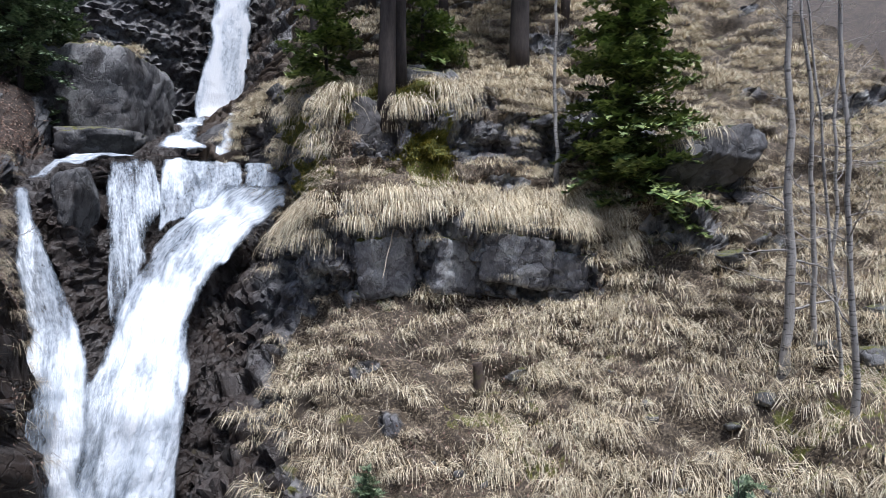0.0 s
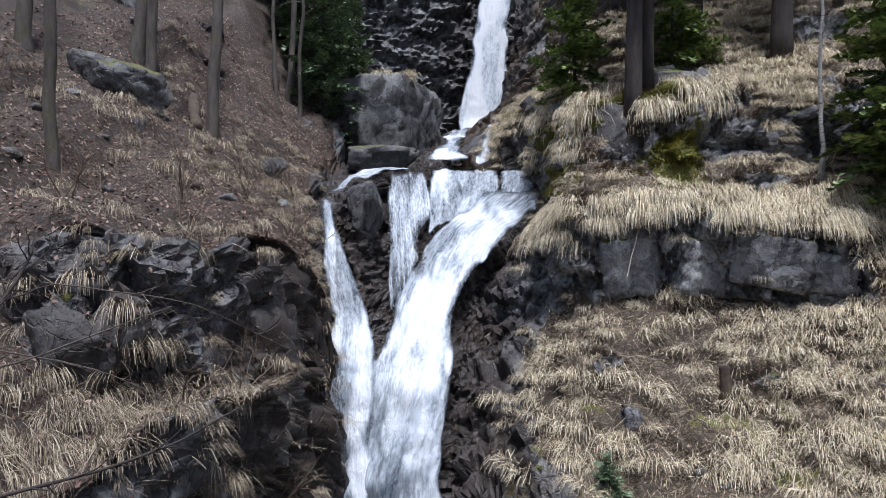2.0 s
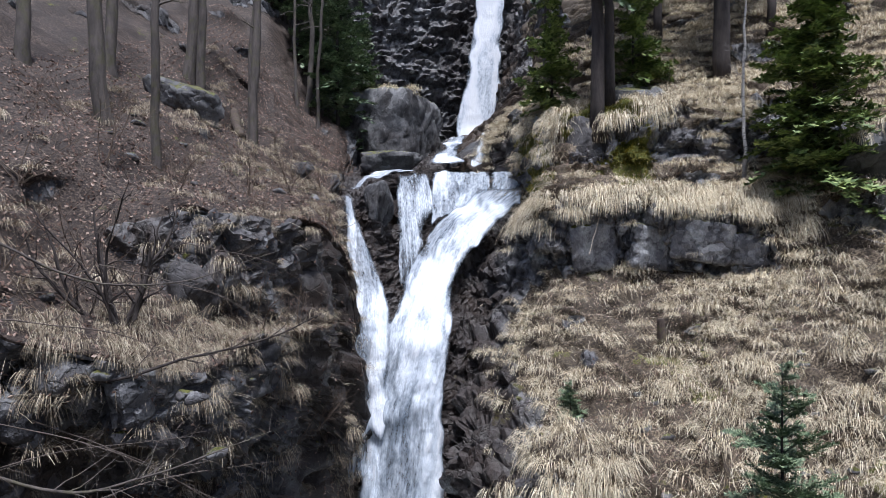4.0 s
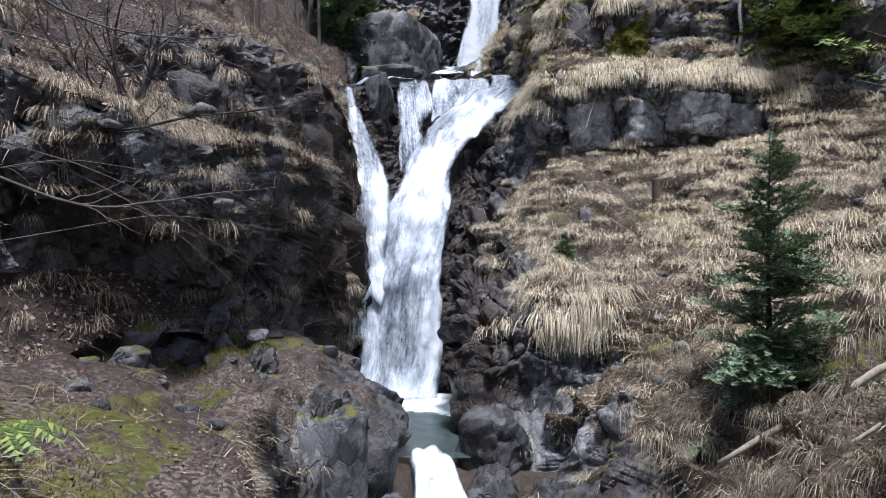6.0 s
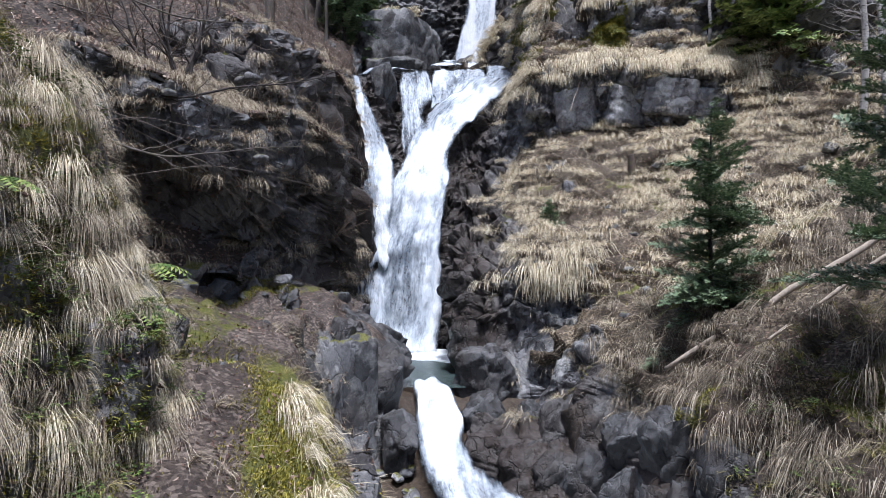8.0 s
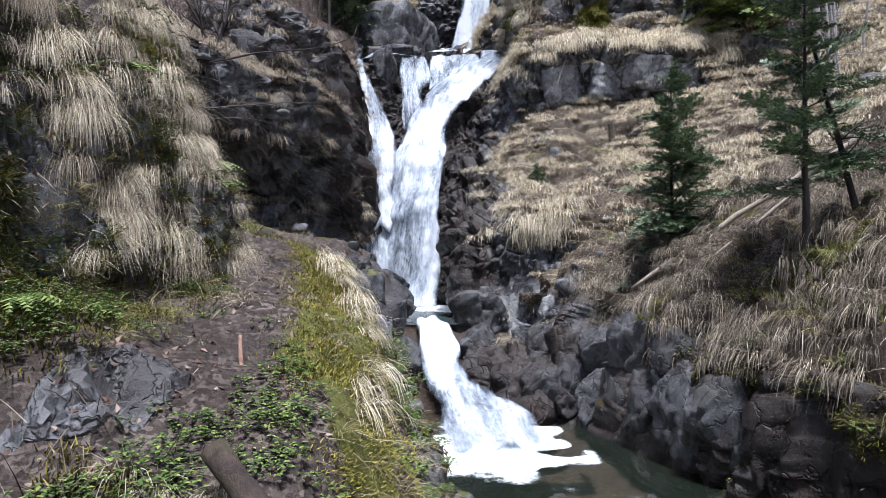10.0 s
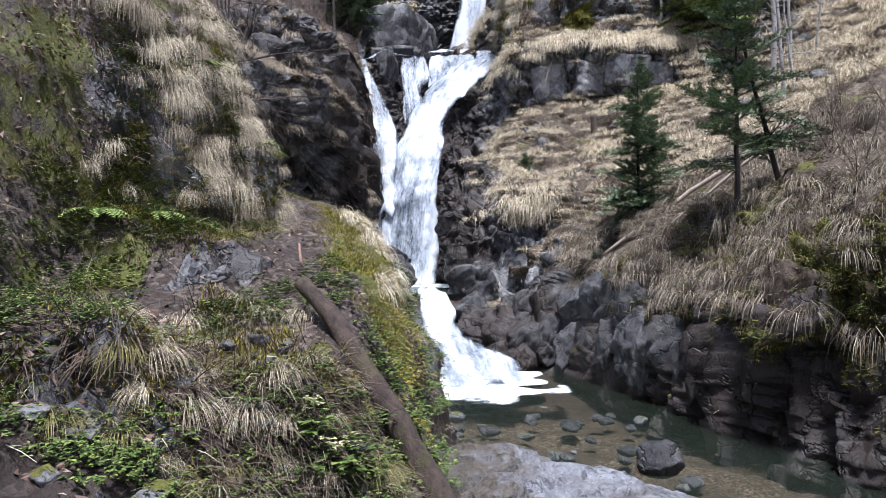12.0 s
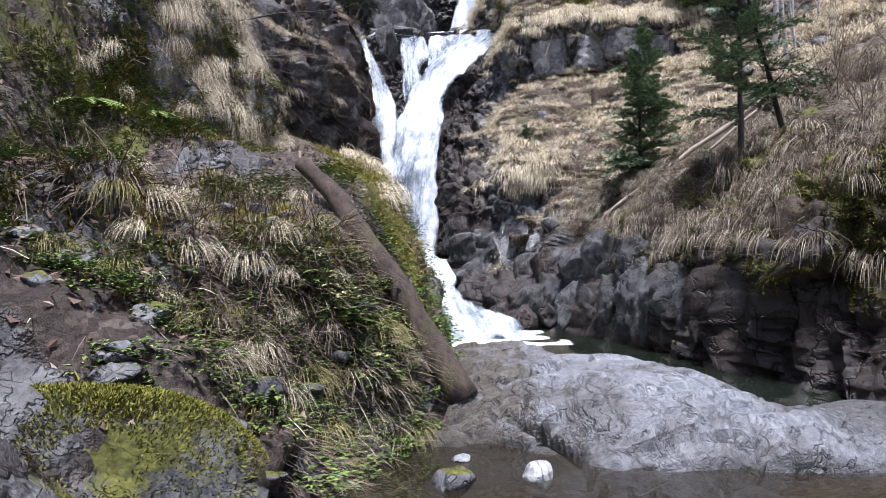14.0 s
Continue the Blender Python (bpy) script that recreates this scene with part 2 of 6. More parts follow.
def land_material(name, tone=1.0, pale=0.5, brown=0.5, soil_a=(0.085, 0.058, 0.04), soil_b=(0.25, 0.18, 0.12), soil_c=(0.36, 0.29, 0.2), damp=0.0, bumpy=1.0, joint=0.55, blocks=1.0):
    n = Nodes(name)
    rock, mid, fine, crack = rock_colour(n, tone, pale, brown, joint=joint, blocks=blocks)
    litter = n.cells(26, "F1", "Color", (1, 1, 1.3))
    soil = n.ramp(n.add("ShaderNodeSeparateColor", Color=litter).outputs[0], (0.2, soil_a), (0.6, soil_b), (0.9, soil_c))
    soil = n.mix(n.range(n.noise(0.9, 4), 0.4, 0.62, 0, 0.75), soil, soil_a)
    soil = n.mix(0.6, soil, n.ramp(n.noise(40, 4, 0.7), (0.3, (0.4, 0.4, 0.4)), (0.7, (1.2, 1.2, 1.2))), "MULTIPLY")
    edge = n.math("ADD", n.attr("rock"), n.math("MULTIPLY", n.math("SUBTRACT", n.noise(3.2, 5, 0.7), 0.5), 0.9))
    ground = n.mix(n.range(edge, 0.42, 0.58), soil, rock)
    mossy = n.math("ADD", n.attr("moss"), n.math("MULTIPLY", n.math("SUBTRACT", n.noise(4.0, 5, 0.7), 0.5), 1.1))
    green = n.ramp(n.noise(22, 4, 0.7), (0.3, (0.035, 0.045, 0.008)), (0.55, (0.12, 0.125, 0.02)), (0.8, (0.24, 0.22, 0.05)))
    mossmask = n.range(mossy, 0.5, 0.64)
    col = n.mix(mossmask, ground, green)
    wet = n.attr("wet")
    col = n.mix(n.math("MULTIPLY", wet, 0.8), col, (0.028, 0.017, 0.011))
    rough = n.math("SUBTRACT", n.range(fine, 0.3, 0.7, 0.55, 0.85), n.math("MULTIPLY", n.math("ADD", wet, damp), 0.22))
    height = n.math("ADD", n.math("MULTIPLY", mid, n.math("MULTIPLY", n.range(edge, 0.42, 0.58), bumpy)), n.math("MULTIPLY", fine, 0.4))
    nor = n.bump(height, 0.9, 0.08)
    nor = n.bump(n.noise(70, 3, 0.7), 0.35, 0.02, nor)
    return n.finish(col, rough, nor, Specular_IOR_Level=0.35)


LAND_RIGHT = land_material("hillside_rock_and_thatch", 1.35, 0.8, 0.3, (0.05, 0.037, 0.025), (0.13, 0.097, 0.064), (0.28, 0.225, 0.155))
# soil about half as bright as the right slope's: forest shade in the colour
LAND_LEFT = land_material("shade_toned_rock_and_leaf_litter", 1.0, 0.3, 0.5, (0.028, 0.02, 0.016), (0.062, 0.043, 0.033), (0.14, 0.105, 0.082))
LAND_BED = land_material("wet_dark_schist", 0.7, 0.15, 0.4, damp=0.6)
LAND_WALL = land_material("grey_gorge_wall", 1.25, 0.6, 0.3, damp=0.3)
LAND_MOUND = land_material("trampled_soil_and_schist", 1.15, 0.45, 0.35, (0.042, 0.031, 0.026), (0.115, 0.088, 0.072), (0.26, 0.21, 0.175), damp=0.7)
LAND_STREAM = land_material("brown_stream_gravel", 1.0, 0.3, 0.4, (0.05, 0.036, 0.02), (0.12, 0.085, 0.05), (0.25, 0.2, 0.13))


def slab_material(name):
    """Pale schist: blue-white ground, dark slanting splits, brown dirt in hollows, dull at the waterline."""
    n = Nodes(name)
    shift = n.add("ShaderNodeTexNoise", Vector=n.coord, Scale=1.1, Detail=5.0, Roughness=0.62).outputs["Color"]
    bent = n.tree.nodes.new("ShaderNodeVectorMath")
    bent.operation = "MULTIPLY_ADD"
    n.put(bent.inputs[0], shift)
    bent.inputs[1].default_value = (0.55, 0.55, 0.55)
    n.put(bent.inputs[2], n.coord)
    vec = n.add("ShaderNodeMapping", Vector=bent.outputs[0], Rotation=(0.5, 0.3, 0.7), Scale=(2.6, 0.9, 2.6)).outputs[0]

    def split(scale):
        f = n.add("ShaderNodeTexNoise", Vector=vec, Scale=scale, Detail=5.0, Roughness=0.55).outputs["Fac"]
        return n.math("ABSOLUTE", n.math("SUBTRACT", f, 0.5))

    grain = n.add("ShaderNodeTexNoise", Vector=vec, Scale=6.0, Detail=8.0, Roughness=0.75).outputs["Fac"]
    broad = n.noise(1.1, 5, 0.65)
    base = n.ramp(grain, (0.3, (0.12, 0.125, 0.14)), (0.5, (0.30, 0.31, 0.335)), (0.72, (0.52, 0.53, 0.56)))
    base = n.mix(n.range(broad, 0.42, 0.62, 0.0, 0.75), base, (0.13, 0.118, 0.11), "MIX")
    east = n.add("ShaderNodeSeparateXYZ", Vector=n.coord).outputs[0]
    dirt = n.math("ADD", n.range(east, 0.3, 1.6, 0.42, 0.0), n.noise(3.4, 6, 0.7))
    base = n.mix(n.range(dirt, 0.62, 0.8, 0.0, 0.85), base, n.ramp(n.noise(30, 4, 0.7), (0.3, (0.05, 0.042, 0.03)), (0.7, (0.17, 0.14, 0.10))))
    base = n.mix(n.range(n.math("ADD", east, n.math("MULTIPLY", n.noise(1.4, 5, 0.7), 2.0)), 3.2, 4.6, 0.0, 0.7), base, (0.075, 0.068, 0.06))
    cracks = n.math("MINIMUM", split(1.3), n.math("MULTIPLY", split(3.1), 1.5))
    gate = n.range(n.noise(1.9, 4, 0.6), 0.42, 0.62, 0.05, 1.0)
    base = n.mix(n.math("MULTIPLY", n.range(cracks, 0.0, 0.016, 0.85, 0.0), gate), base, (0.03, 0.03, 0.034))
    wet = n.attr("wet")
    col = n.mix(n.math("MULTIPLY", wet, 0.7), base, (0.03, 0.027, 0.024))
    height = n.math("ADD", n.math("MULTIPLY", n.range(cracks, 0.0, 0.04, -0.8, 0.0), gate), n.math("MULTIPLY", grain, 1.3))
    nor = n.bump(n.noise(45, 4, 0.7), 0.3, 0.015, n.bump(height, 0.9, 0.05))
    return n.finish(col, n.range(grain, 0.3, 0.7, 0.32, 0.6), nor, Specular_IOR_Level=0.5)


LAND_SLAB = slab_material("pale_schist_slab")


def falling_water(name, dense, streak, lo, hi, shade=0.2, relief=0.6):
    """White water: foam threads that run along the fall, clear gaps between them. u across, v along."""
    n = Nodes(name)
    uv = n.tree.nodes.new("ShaderNodeUVMap").outputs[0]

    def along(scale, sx, sy, detail=5):
        m = n.add("ShaderNodeMapping", Vector=uv, Scale=(sx, sy, 1))
        return n.add("ShaderNodeTexNoise", Vector=m.outputs[0], Scale=scale, Detail=detail, Roughness=0.65, Distortion=0.25).outputs["Fac"]

    threads = along(1.0, streak, 0.55)
    drops = along(1.0, streak * 2.4, 4.2, 7)
    mass = n.math("ADD", n.math("MULTIPLY", threads, 0.52), n.math("MULTIPLY", drops, 0.48))
    mass = n.math("ADD", mass, n.math("MULTIPLY", n.math("SUBTRACT", n.attr("foam"), 0.5), dense))
    alpha = n.range(mass, lo, hi)
    drift = along(1.0, streak * 0.55, 0.4, 4)
    mass = n.math("SUBTRACT", mass, n.range(drift, 0.42, 0.68, 0.0, shade))
    col = n.ramp(mass, (lo * 0.9, (0.22, 0.27, 0.33)), (hi * 0.93, (0.58, 0.63, 0.69)), (min(hi * 1.2, 0.99), (0.78, 0.81, 0.85)), (1.0, (0.86, 0.88, 0.9)))
    nor = n.bump(mass, relief, 0.2)
    return n.finish(col, 0.45, nor, Alpha=alpha, Subsurface_Weight=0.0)


FALL = falling_water("white_falling_water", 1.15, 4.5, 0.26, 0.68, 0.24)
FALL_SOLID = falling_water("solid_white_water", 1.6, 3.0, 0.1, 0.5, 0.08, 0.25)
FOAM = falling_water("churning_white_water", 1.25, 4.0, 0.2, 0.62, 0.32, 0.8)
VEIL = falling_water("thin_veil_of_water", 0.7, 7.5, 0.42, 0.78, 0.16)


def pool_material(name, tint, murk, clear):
    n = Nodes(name)
    ripple = n.math("ADD", n.noise(5, 4, 0.6, (1, 0.7, 1)), n.math("MULTIPLY", n.noise(18, 3), 0.4))
    foam = n.math("ADD", n.attr("foam"), n.math("MULTIPLY", n.math("SUBTRACT", n.noise(6, 6, 0.7), 0.5), 0.9))
    foamy = n.range(foam, 0.45, 0.75)
    col = n.mix(foamy, tint, (0.85, 0.9, 0.92))
    alpha = n.range(foamy, 0, 1, murk, 1.0)
    return n.finish(col, n.range(foamy, 0, 1, clear, 0.6), n.bump(ripple, 0.35, 0.06), Alpha=alpha, IOR=1.33)


POOL = pool_material("green_stream_water", (0.06, 0.085, 0.06), 0.16, 0.05)
POOL_FOAMY = pool_material("foamy_teal_water", (0.085, 0.12, 0.115), 0.55, 0.1)
PUDDLE = pool_material("still_brown_water", (0.03, 0.024, 0.015), 0.5, 0.03)

# ---------------------------------------------------------------- the right-hand hillside
def wet_by_fall(P):
    """Spray reaches what lies within two metres of the stream's line."""
    cx = curve(P[..., 1], (-6, 3), (2, 2.2), (8, 0.2), (13, -1.2), (19, -0.6), (24, 0.5), (42, 2.6))
    near = np.abs(P[..., 0] - cx) - curve(P[..., 1], (-6, 3.6), (2, 2.2), (8, 1.3), (13, 2.4), (16, 2.5), (20, 2.3), (24, 2.4), (42, 2.5))
    return smooth(1.6, 0.0, near + 0.6 * vnoise(P, 0.8, 5))


def rock_moss(P, N):
    return smooth(0.1, 0.75, N[..., 2]) * smooth(0.15, 0.55, fbm(P, 1.7, 3, 33)) * 0.62


def block_moss(Q):
    """Yellow-green moss on the block under the old spruces."""
    inside = smooth(2.8, 3.4, Q[..., 0]) * smooth(7.6, 6.8, Q[..., 0]) * smooth(11.2, 12, Q[..., 2]) * smooth(15.2, 14.6, Q[..., 2]) * smooth(15, 15.5, Q[..., 1]) * smooth(23, 21.5, Q[..., 1])
    return inside * smooth(-.2, .15, vnoise(Q, .8, 61))


def bank_moss(Q):
    """Moss on the shaded bank above the clear pool."""
    return smooth(3.4, 4.0, Q[..., 0]) * smooth(9, 8, Q[..., 0]) * smooth(4, 3, Q[..., 1]) * smooth(.2, .7, Q[..., 2]) * smooth(3.8, 3.0, Q[..., 2]) * smooth(-.1, .4, vnoise(Q, .9, 59))


def hill_rock(P):
    """Bare rock beside the falls and along the stream."""
    x, y, z = P[..., 0] + 0.7 * vnoise(P, 1.4, 6), P[..., 1], P[..., 2] + 0.5 * vnoise(P, 1.0, 7)
    return -0.05 + 0.9 * smooth(3.2, 2.3, x) * smooth(12.8, 11.6, z) + 0.8 * smooth(1.5, 0.9, z) + 0.5 * smooth(4.3, 3.6, x) * smooth(10.6, 9.8, y) * smooth(3.9, 3.3, z)


XR = np.concatenate([np.arange(0.5, 3.2, 0.07), np.arange(3.2, 6.6, 0.05), np.arange(6.6, 7, 0.08), np.arange(7, 13, 0.1), np.arange(13, 20.1, 0.2)])
RIGHT = [
    # foot in the stream
    [[(.5, 9.5), (1, 5.8), (2.2, 4.4), (3.3, 4.0), (4.2, 1.3), (5, -.9), (5.5, -3.3), (6.4, -5.2), (8, -9), (11, -13), (20, -19)],
     [(.5, .3), (1, -1.3), (20, -1.3)]],
    # top of the wet bank
    [[(.5, 10), (1, 6.5), (2.2, 5.4), (3.3, 5.3), (4.2, 1.8), (5, .2), (5.5, -2.7), (6.4, -3.2), (8, -6.5), (11, -9.5), (20, -16)],
     [(.5, .7), (1, 0), (2.2, 0), (3.3, .5), (4.2, 1.1), (5, 1.4), (5.5, 1.2), (6.4, 2.2), (8, 2.8), (11, 3.4), (20, 7)]],
    # apron
    [[(.5, 10.2), (1, 9), (2.2, 8.8), (3.3, 7.2), (4.2, 4.5), (5, 3.5), (5.5, 2), (6.4, .8), (8, .2), (20, 0)],
     [(.5, .8), (1, .6), (2.2, .2), (3.3, 1.2), (4.2, 2), (5, 2.3), (5.5, 2.6), (6.4, 3), (8, 4.1), (11, 5.6), (20, 11)]],
    # foot of the low rock wall
    [[(.5, 11), (1, 10.2), (2.2, 9.2), (3.3, 9.4), (4.2, 8.9), (6.4, 8.5), (11, 7.6), (20, 7.6)],
     [(.5, 1), (2.2, 1.1), (3.3, 2), (4.2, 2.6), (5.5, 3.4), (8, 4.8), (11, 6.3), (20, 12)]],
    # its top
    [[(.5, 12.5), (1, 10.9), (2.2, 10.2), (4.2, 10.4), (6.4, 11), (11, 11.5), (20, 11.5)],
     [(.5, 2.5), (1, 3), (2.2, 3.7), (4.2, 4.3), (6.4, 5.3), (8, 6.4), (11, 7.7), (20, 13.5)]],
    # foot of the grey cliff
    [[(.5, 18.4), (1.9, 18.9), (2.6, 18.3), (3.3, 17.6), (4.2, 16.7), (6.4, 15.9), (8, 14.9), (11, 13.6), (20, 13.4)],
     [(.5, 6.6), (1.9, 7.2), (2.6, 8), (3.3, 8.6), (4.2, 8.9), (6.4, 9), (9, 8.6), (11, 9), (20, 15)]],
    # its grassy lip
    [[(.5, 20.3), (1.2, 20.2), (1.9, 19.7), (2.6, 18.7), (3.3, 17.4), (4.2, 16.4), (6.4, 15.7), (8, 14.8), (10, 14.2), (20, 14.6)],
     [(.5, 8.4), (1.2, 8.9), (1.9, 9.5), (2.6, 10.0), (3.3, 10.6), (3.7, 10.9), (4.2, 10.7), (8, 10.5), (11, 10.3), (20, 16.5)]],
    # back of the shelf
    [[(.5, 22.8), (1.2, 22.4), (1.9, 21.8), (2.6, 21), (3.3, 19.6), (3.7, 17.8), (4.2, 17.4), (6.4, 17.4), (8, 17.1), (11, 16.4), (20, 16.6)],
     [(.5, 10.6), (1.2, 10.8), (1.9, 11), (2.6, 10.7), (3.3, 11.1), (3.9, 12.2), (6.4, 12.4), (11, 12), (20, 18)]],
    # top of the upper block
    [[(.5, 24.8), (1.9, 23.8), (2.6, 22.6), (3.3, 21), (3.8, 18.2), (4.4, 17.8), (5.6, 17.5), (6.4, 17.1), (10, 16.7), (11, 17.5), (20, 18)],
     [(.5, 12.5), (1.9, 12.5), (2.6, 12.2), (3.3, 12.6), (4.0, 14), (5.6, 14.4), (8, 14.2), (11, 13.6), (20, 19.5)]],
    # ledge under the old spruces
    [[(.5, 26), (2.2, 25), (3.3, 22), (6, 20), (10.7, 19.5), (20, 21)],
     [(.5, 13.2), (2.2, 14), (3.3, 15.2), (6, 15.1), (10.7, 15.6), (20, 22)]],
    # wooded slope behind
    [[(.5, 36), (3.3, 36), (4.5, 34), (20, 36)],
     [(.5, 16), (2, 16.6), (3.3, 17.6), (4.8, 20), (6.5, 26), (20, 36)]],
    [[(.5, 45), (4, 45), (20, 62)], [(.5, 17.5), (4, 19.5), (6, 30), (20, 60)]],
]
P = warp(loft(XR, RIGHT, 0.095), 0.55, 2.1, 7)
land("hillside_ground", P, LAND_RIGHT, "steep hillside of grey schist ledges, straw thatch and moss", (0.50, 0.72), 1.4, hill_rock(P), lambda Q: np.maximum(wet_by_fall(Q), 1.0 * smooth(2.4, 1.4, Q[..., 2] + 0.5 * vnoise(Q, 0.9, 15)) * smooth(6, 3, Q[..., 1])),
     lambda Q, N: np.maximum(rock_moss(Q, N), 1.0 * block_moss(Q) + 0.7 * bank_moss(Q)), 3, (1.0, 1.0, 1.15), steps=0.36, column=1.7)

# ---------------------------------------------------------------- the left-hand bank
XL = np.concatenate([np.arange(-20, -9, 0.2), np.arange(-9, -2.0, 0.075)])
LEFT = [
    [[(-20, -2), (-14, 0), (-8, 2.6), (-6.2, 4), (-5.3, 6.5), (-4.5, 8.6), (-3.8, 10), (-3.2, 13.4), (-2.6, 14.9), (-2, 15.2)],
     [(-20, 8), (-14, 6), (-8, 4.3), (-6.2, 4), (-4.5, 3.3), (-3.8, 3), (-3.2, 2.3), (-2.6, 1), (-2, .7)]],
    [[(-20, -1), (-14, 1), (-8, 3.2), (-6.2, 5.2), (-5.3, 8.2), (-4.5, 9.5), (-3.8, 10.9), (-3.2, 13.9), (-2.6, 15.0), (-2, 15.4)],
     [(-20, 11), (-14, 8), (-8, 5.6), (-6.2, 4.9), (-4.5, 4.5), (-3.2, 4.1), (-2.6, 3), (-2, 2)]],
    # lip of the overhang
    [[(-20, 0), (-14, 2), (-8, 3.8), (-6.2, 4.9), (-5.3, 5.4), (-4.5, 5.9), (-3.8, 7.2), (-3.2, 9.8), (-2.6, 14.4), (-2, 15.4)],
     [(-20, 13), (-14, 10), (-8, 7.4), (-6.2, 6.7), (-4.5, 6.3), (-3.2, 6.1), (-2.6, 5.2), (-2, 3)]],
    [[(-20, 1), (-14, 3), (-8, 4.4), (-6.2, 5), (-5.3, 5.3), (-4.5, 5.5), (-3.8, 6.2), (-3.2, 8.8), (-2.6, 14.6), (-2, 15.6)],
     [(-20, 15), (-14, 12), (-8, 8.6), (-6.2, 7.9), (-3.8, 7.7), (-3.2, 7.7), (-2.6, 7.2), (-2, 3.6)]],
    # foot and top of the upper rock band
    [[(-20, 6), (-8, 7.3), (-6.2, 7.4), (-5.3, 7.7), (-4.5, 8.7), (-3.8, 10.3), (-3.2, 12), (-2.6, 14.8), (-2, 15.8)],
     [(-20, 18), (-14, 14), (-8, 10.5), (-6.2, 8.9), (-5.3, 8.6), (-4.5, 8.1), (-3.8, 7.4), (-3.2, 7), (-2.6, 6.8), (-2, 3.8)]],
    [[(-20, 8), (-8, 8.2), (-6.2, 8.1), (-5.3, 8.5), (-4.5, 9.4), (-3.8, 11.1), (-3.2, 12.7), (-2.6, 15), (-2, 16)],
     [(-20, 19), (-14, 15), (-8, 11.4), (-6.2, 10.4), (-5.3, 10.4), (-4.5, 10.3), (-3.2, 10.2), (-2.6, 8.9), (-2, 3.8)]],
    [[(-20, 20), (-6.2, 20.3), (-5.3, 20.3), (-4.3, 19), (-3.8, 17.6), (-3.2, 15.6), (-2, 16)],
     [(-20, 24), (-14, 19), (-10, 16.3), (-8, 14.4), (-6.2, 13.2), (-4.5, 11.6), (-3.8, 10.9), (-3.2, 9.9), (-2.6, 8), (-2, 3.6)]],
    [[(-20, 30), (-6.2, 29), (-4.6, 26), (-4.2, 22), (-3.8, 19.2), (-3.2, 17.2), (-2, 17.2)],
     [(-20, 30), (-14, 24), (-8, 18), (-6.2, 15.8), (-4.6, 13.7), (-4.2, 11.5), (-3.8, 9), (-3.2, 7), (-2, 3.4)]],
    [[(-20, 46), (-7, 43), (-4.8, 40), (-4.2, 24), (-2, 19)], [(-20, 42), (-10, 32), (-7, 24), (-4.8, 17.5), (-4.2, 9), (-2, 3.2)]],
    [[(-20, 60), (-7, 52), (-4.8, 45), (-4.2, 26), (-2, 21)], [(-20, 60), (-7, 38), (-4.8, 20), (-4.2, 8.5), (-2, 3)]],
]
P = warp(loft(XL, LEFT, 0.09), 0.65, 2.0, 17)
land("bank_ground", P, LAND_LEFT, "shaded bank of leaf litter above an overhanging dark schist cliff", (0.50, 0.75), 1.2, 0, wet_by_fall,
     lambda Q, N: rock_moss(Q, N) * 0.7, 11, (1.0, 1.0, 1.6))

# ---------------------------------------------------------------- the bed of the falls
XB = np.arange(-4.3, 2.41, 0.085)
BED = [
    [[(-4.3, 14.6), (.4, 14.6), (2.4, 13)], [(-4.3, 0), (2.4, 0)]],
    [[(-4.3, 15), (-3, 14.8), (-2, 14.9), (.4, 14.9), (2.4, 13.6)], [(-4.3, 1.5), (2.4, 1.2)]],
    [[(-4.3, 15.9), (-2, 15.5), (.3, 15.6), (2.4, 15.6)], [(-4.3, 4), (2.4, 4.2)]],
    [[(-4.3, 17), (-2.9, 16.8), (-1, 16.7), (.6, 16.7), (2.4, 18)], [(-4.3, 6.5), (2.4, 6.3)]],
    [[(-4.3, 18.3), (-3.2, 17.9), (-2.2, 17.8), (-1, 18.7), (.8, 18.7), (2.4, 19.6)], [(-4.3, 8.6), (2.4, 8.1)]],
    [[(-4.3, 18.9), (-3.3, 18.8), (-2.4, 18.5), (-1.6, 20.6), (1, 20.2), (2.4, 20.4)], [(-4.3, 10.2), (-2.4, 10.2), (-1.5, 9.5), (2.4, 9.9)]],
    [[(-4.3, 19.6), (-3.4, 19.5), (-2.5, 19), (-1.8, 21.9), (0, 22), (2.4, 21)], [(-4.3, 11), (-2.5, 11.7), (-1.6, 10.9), (2.4, 11.3)]],
    [[(-4.3, 21), (-3.4, 20.5), (-2.5, 19.9), (-1.8, 23.3), (0, 23.5), (2.4, 22.4)], [(-4.3, 11.6), (-3.4, 11.4), (-2.5, 12.4), (-1.6, 12.2), (2.4, 12.2)]],
    [[(-4.3, 24.5), (2.4, 24.4)], [(-4.3, 12.9), (2.4, 12.9)]],
    [[(-4.3, 28), (2.4, 28)], [(-4.3, 13.6), (-1, 13.4), (2.4, 13.6)]],
    [[(-4.3, 34), (2.4, 33)], [(-4.3, 16), (-1, 15.4), (2.4, 15.4)]],
    [[(-4.3, 44), (2.4, 43)], [(-4.3, 18), (2.4, 17.3)]],
]
P = loft(XB, BED, 0.11) + np.array([0, 0.45, -0.05])
land("fall_bed", P, LAND_BED, "wet dark schist steps behind the waterfall", (0.0, 0.1), 0.75, 1.0, lambda Q: np.ones(Q.shape[:2]) * 0.8, None, 21)

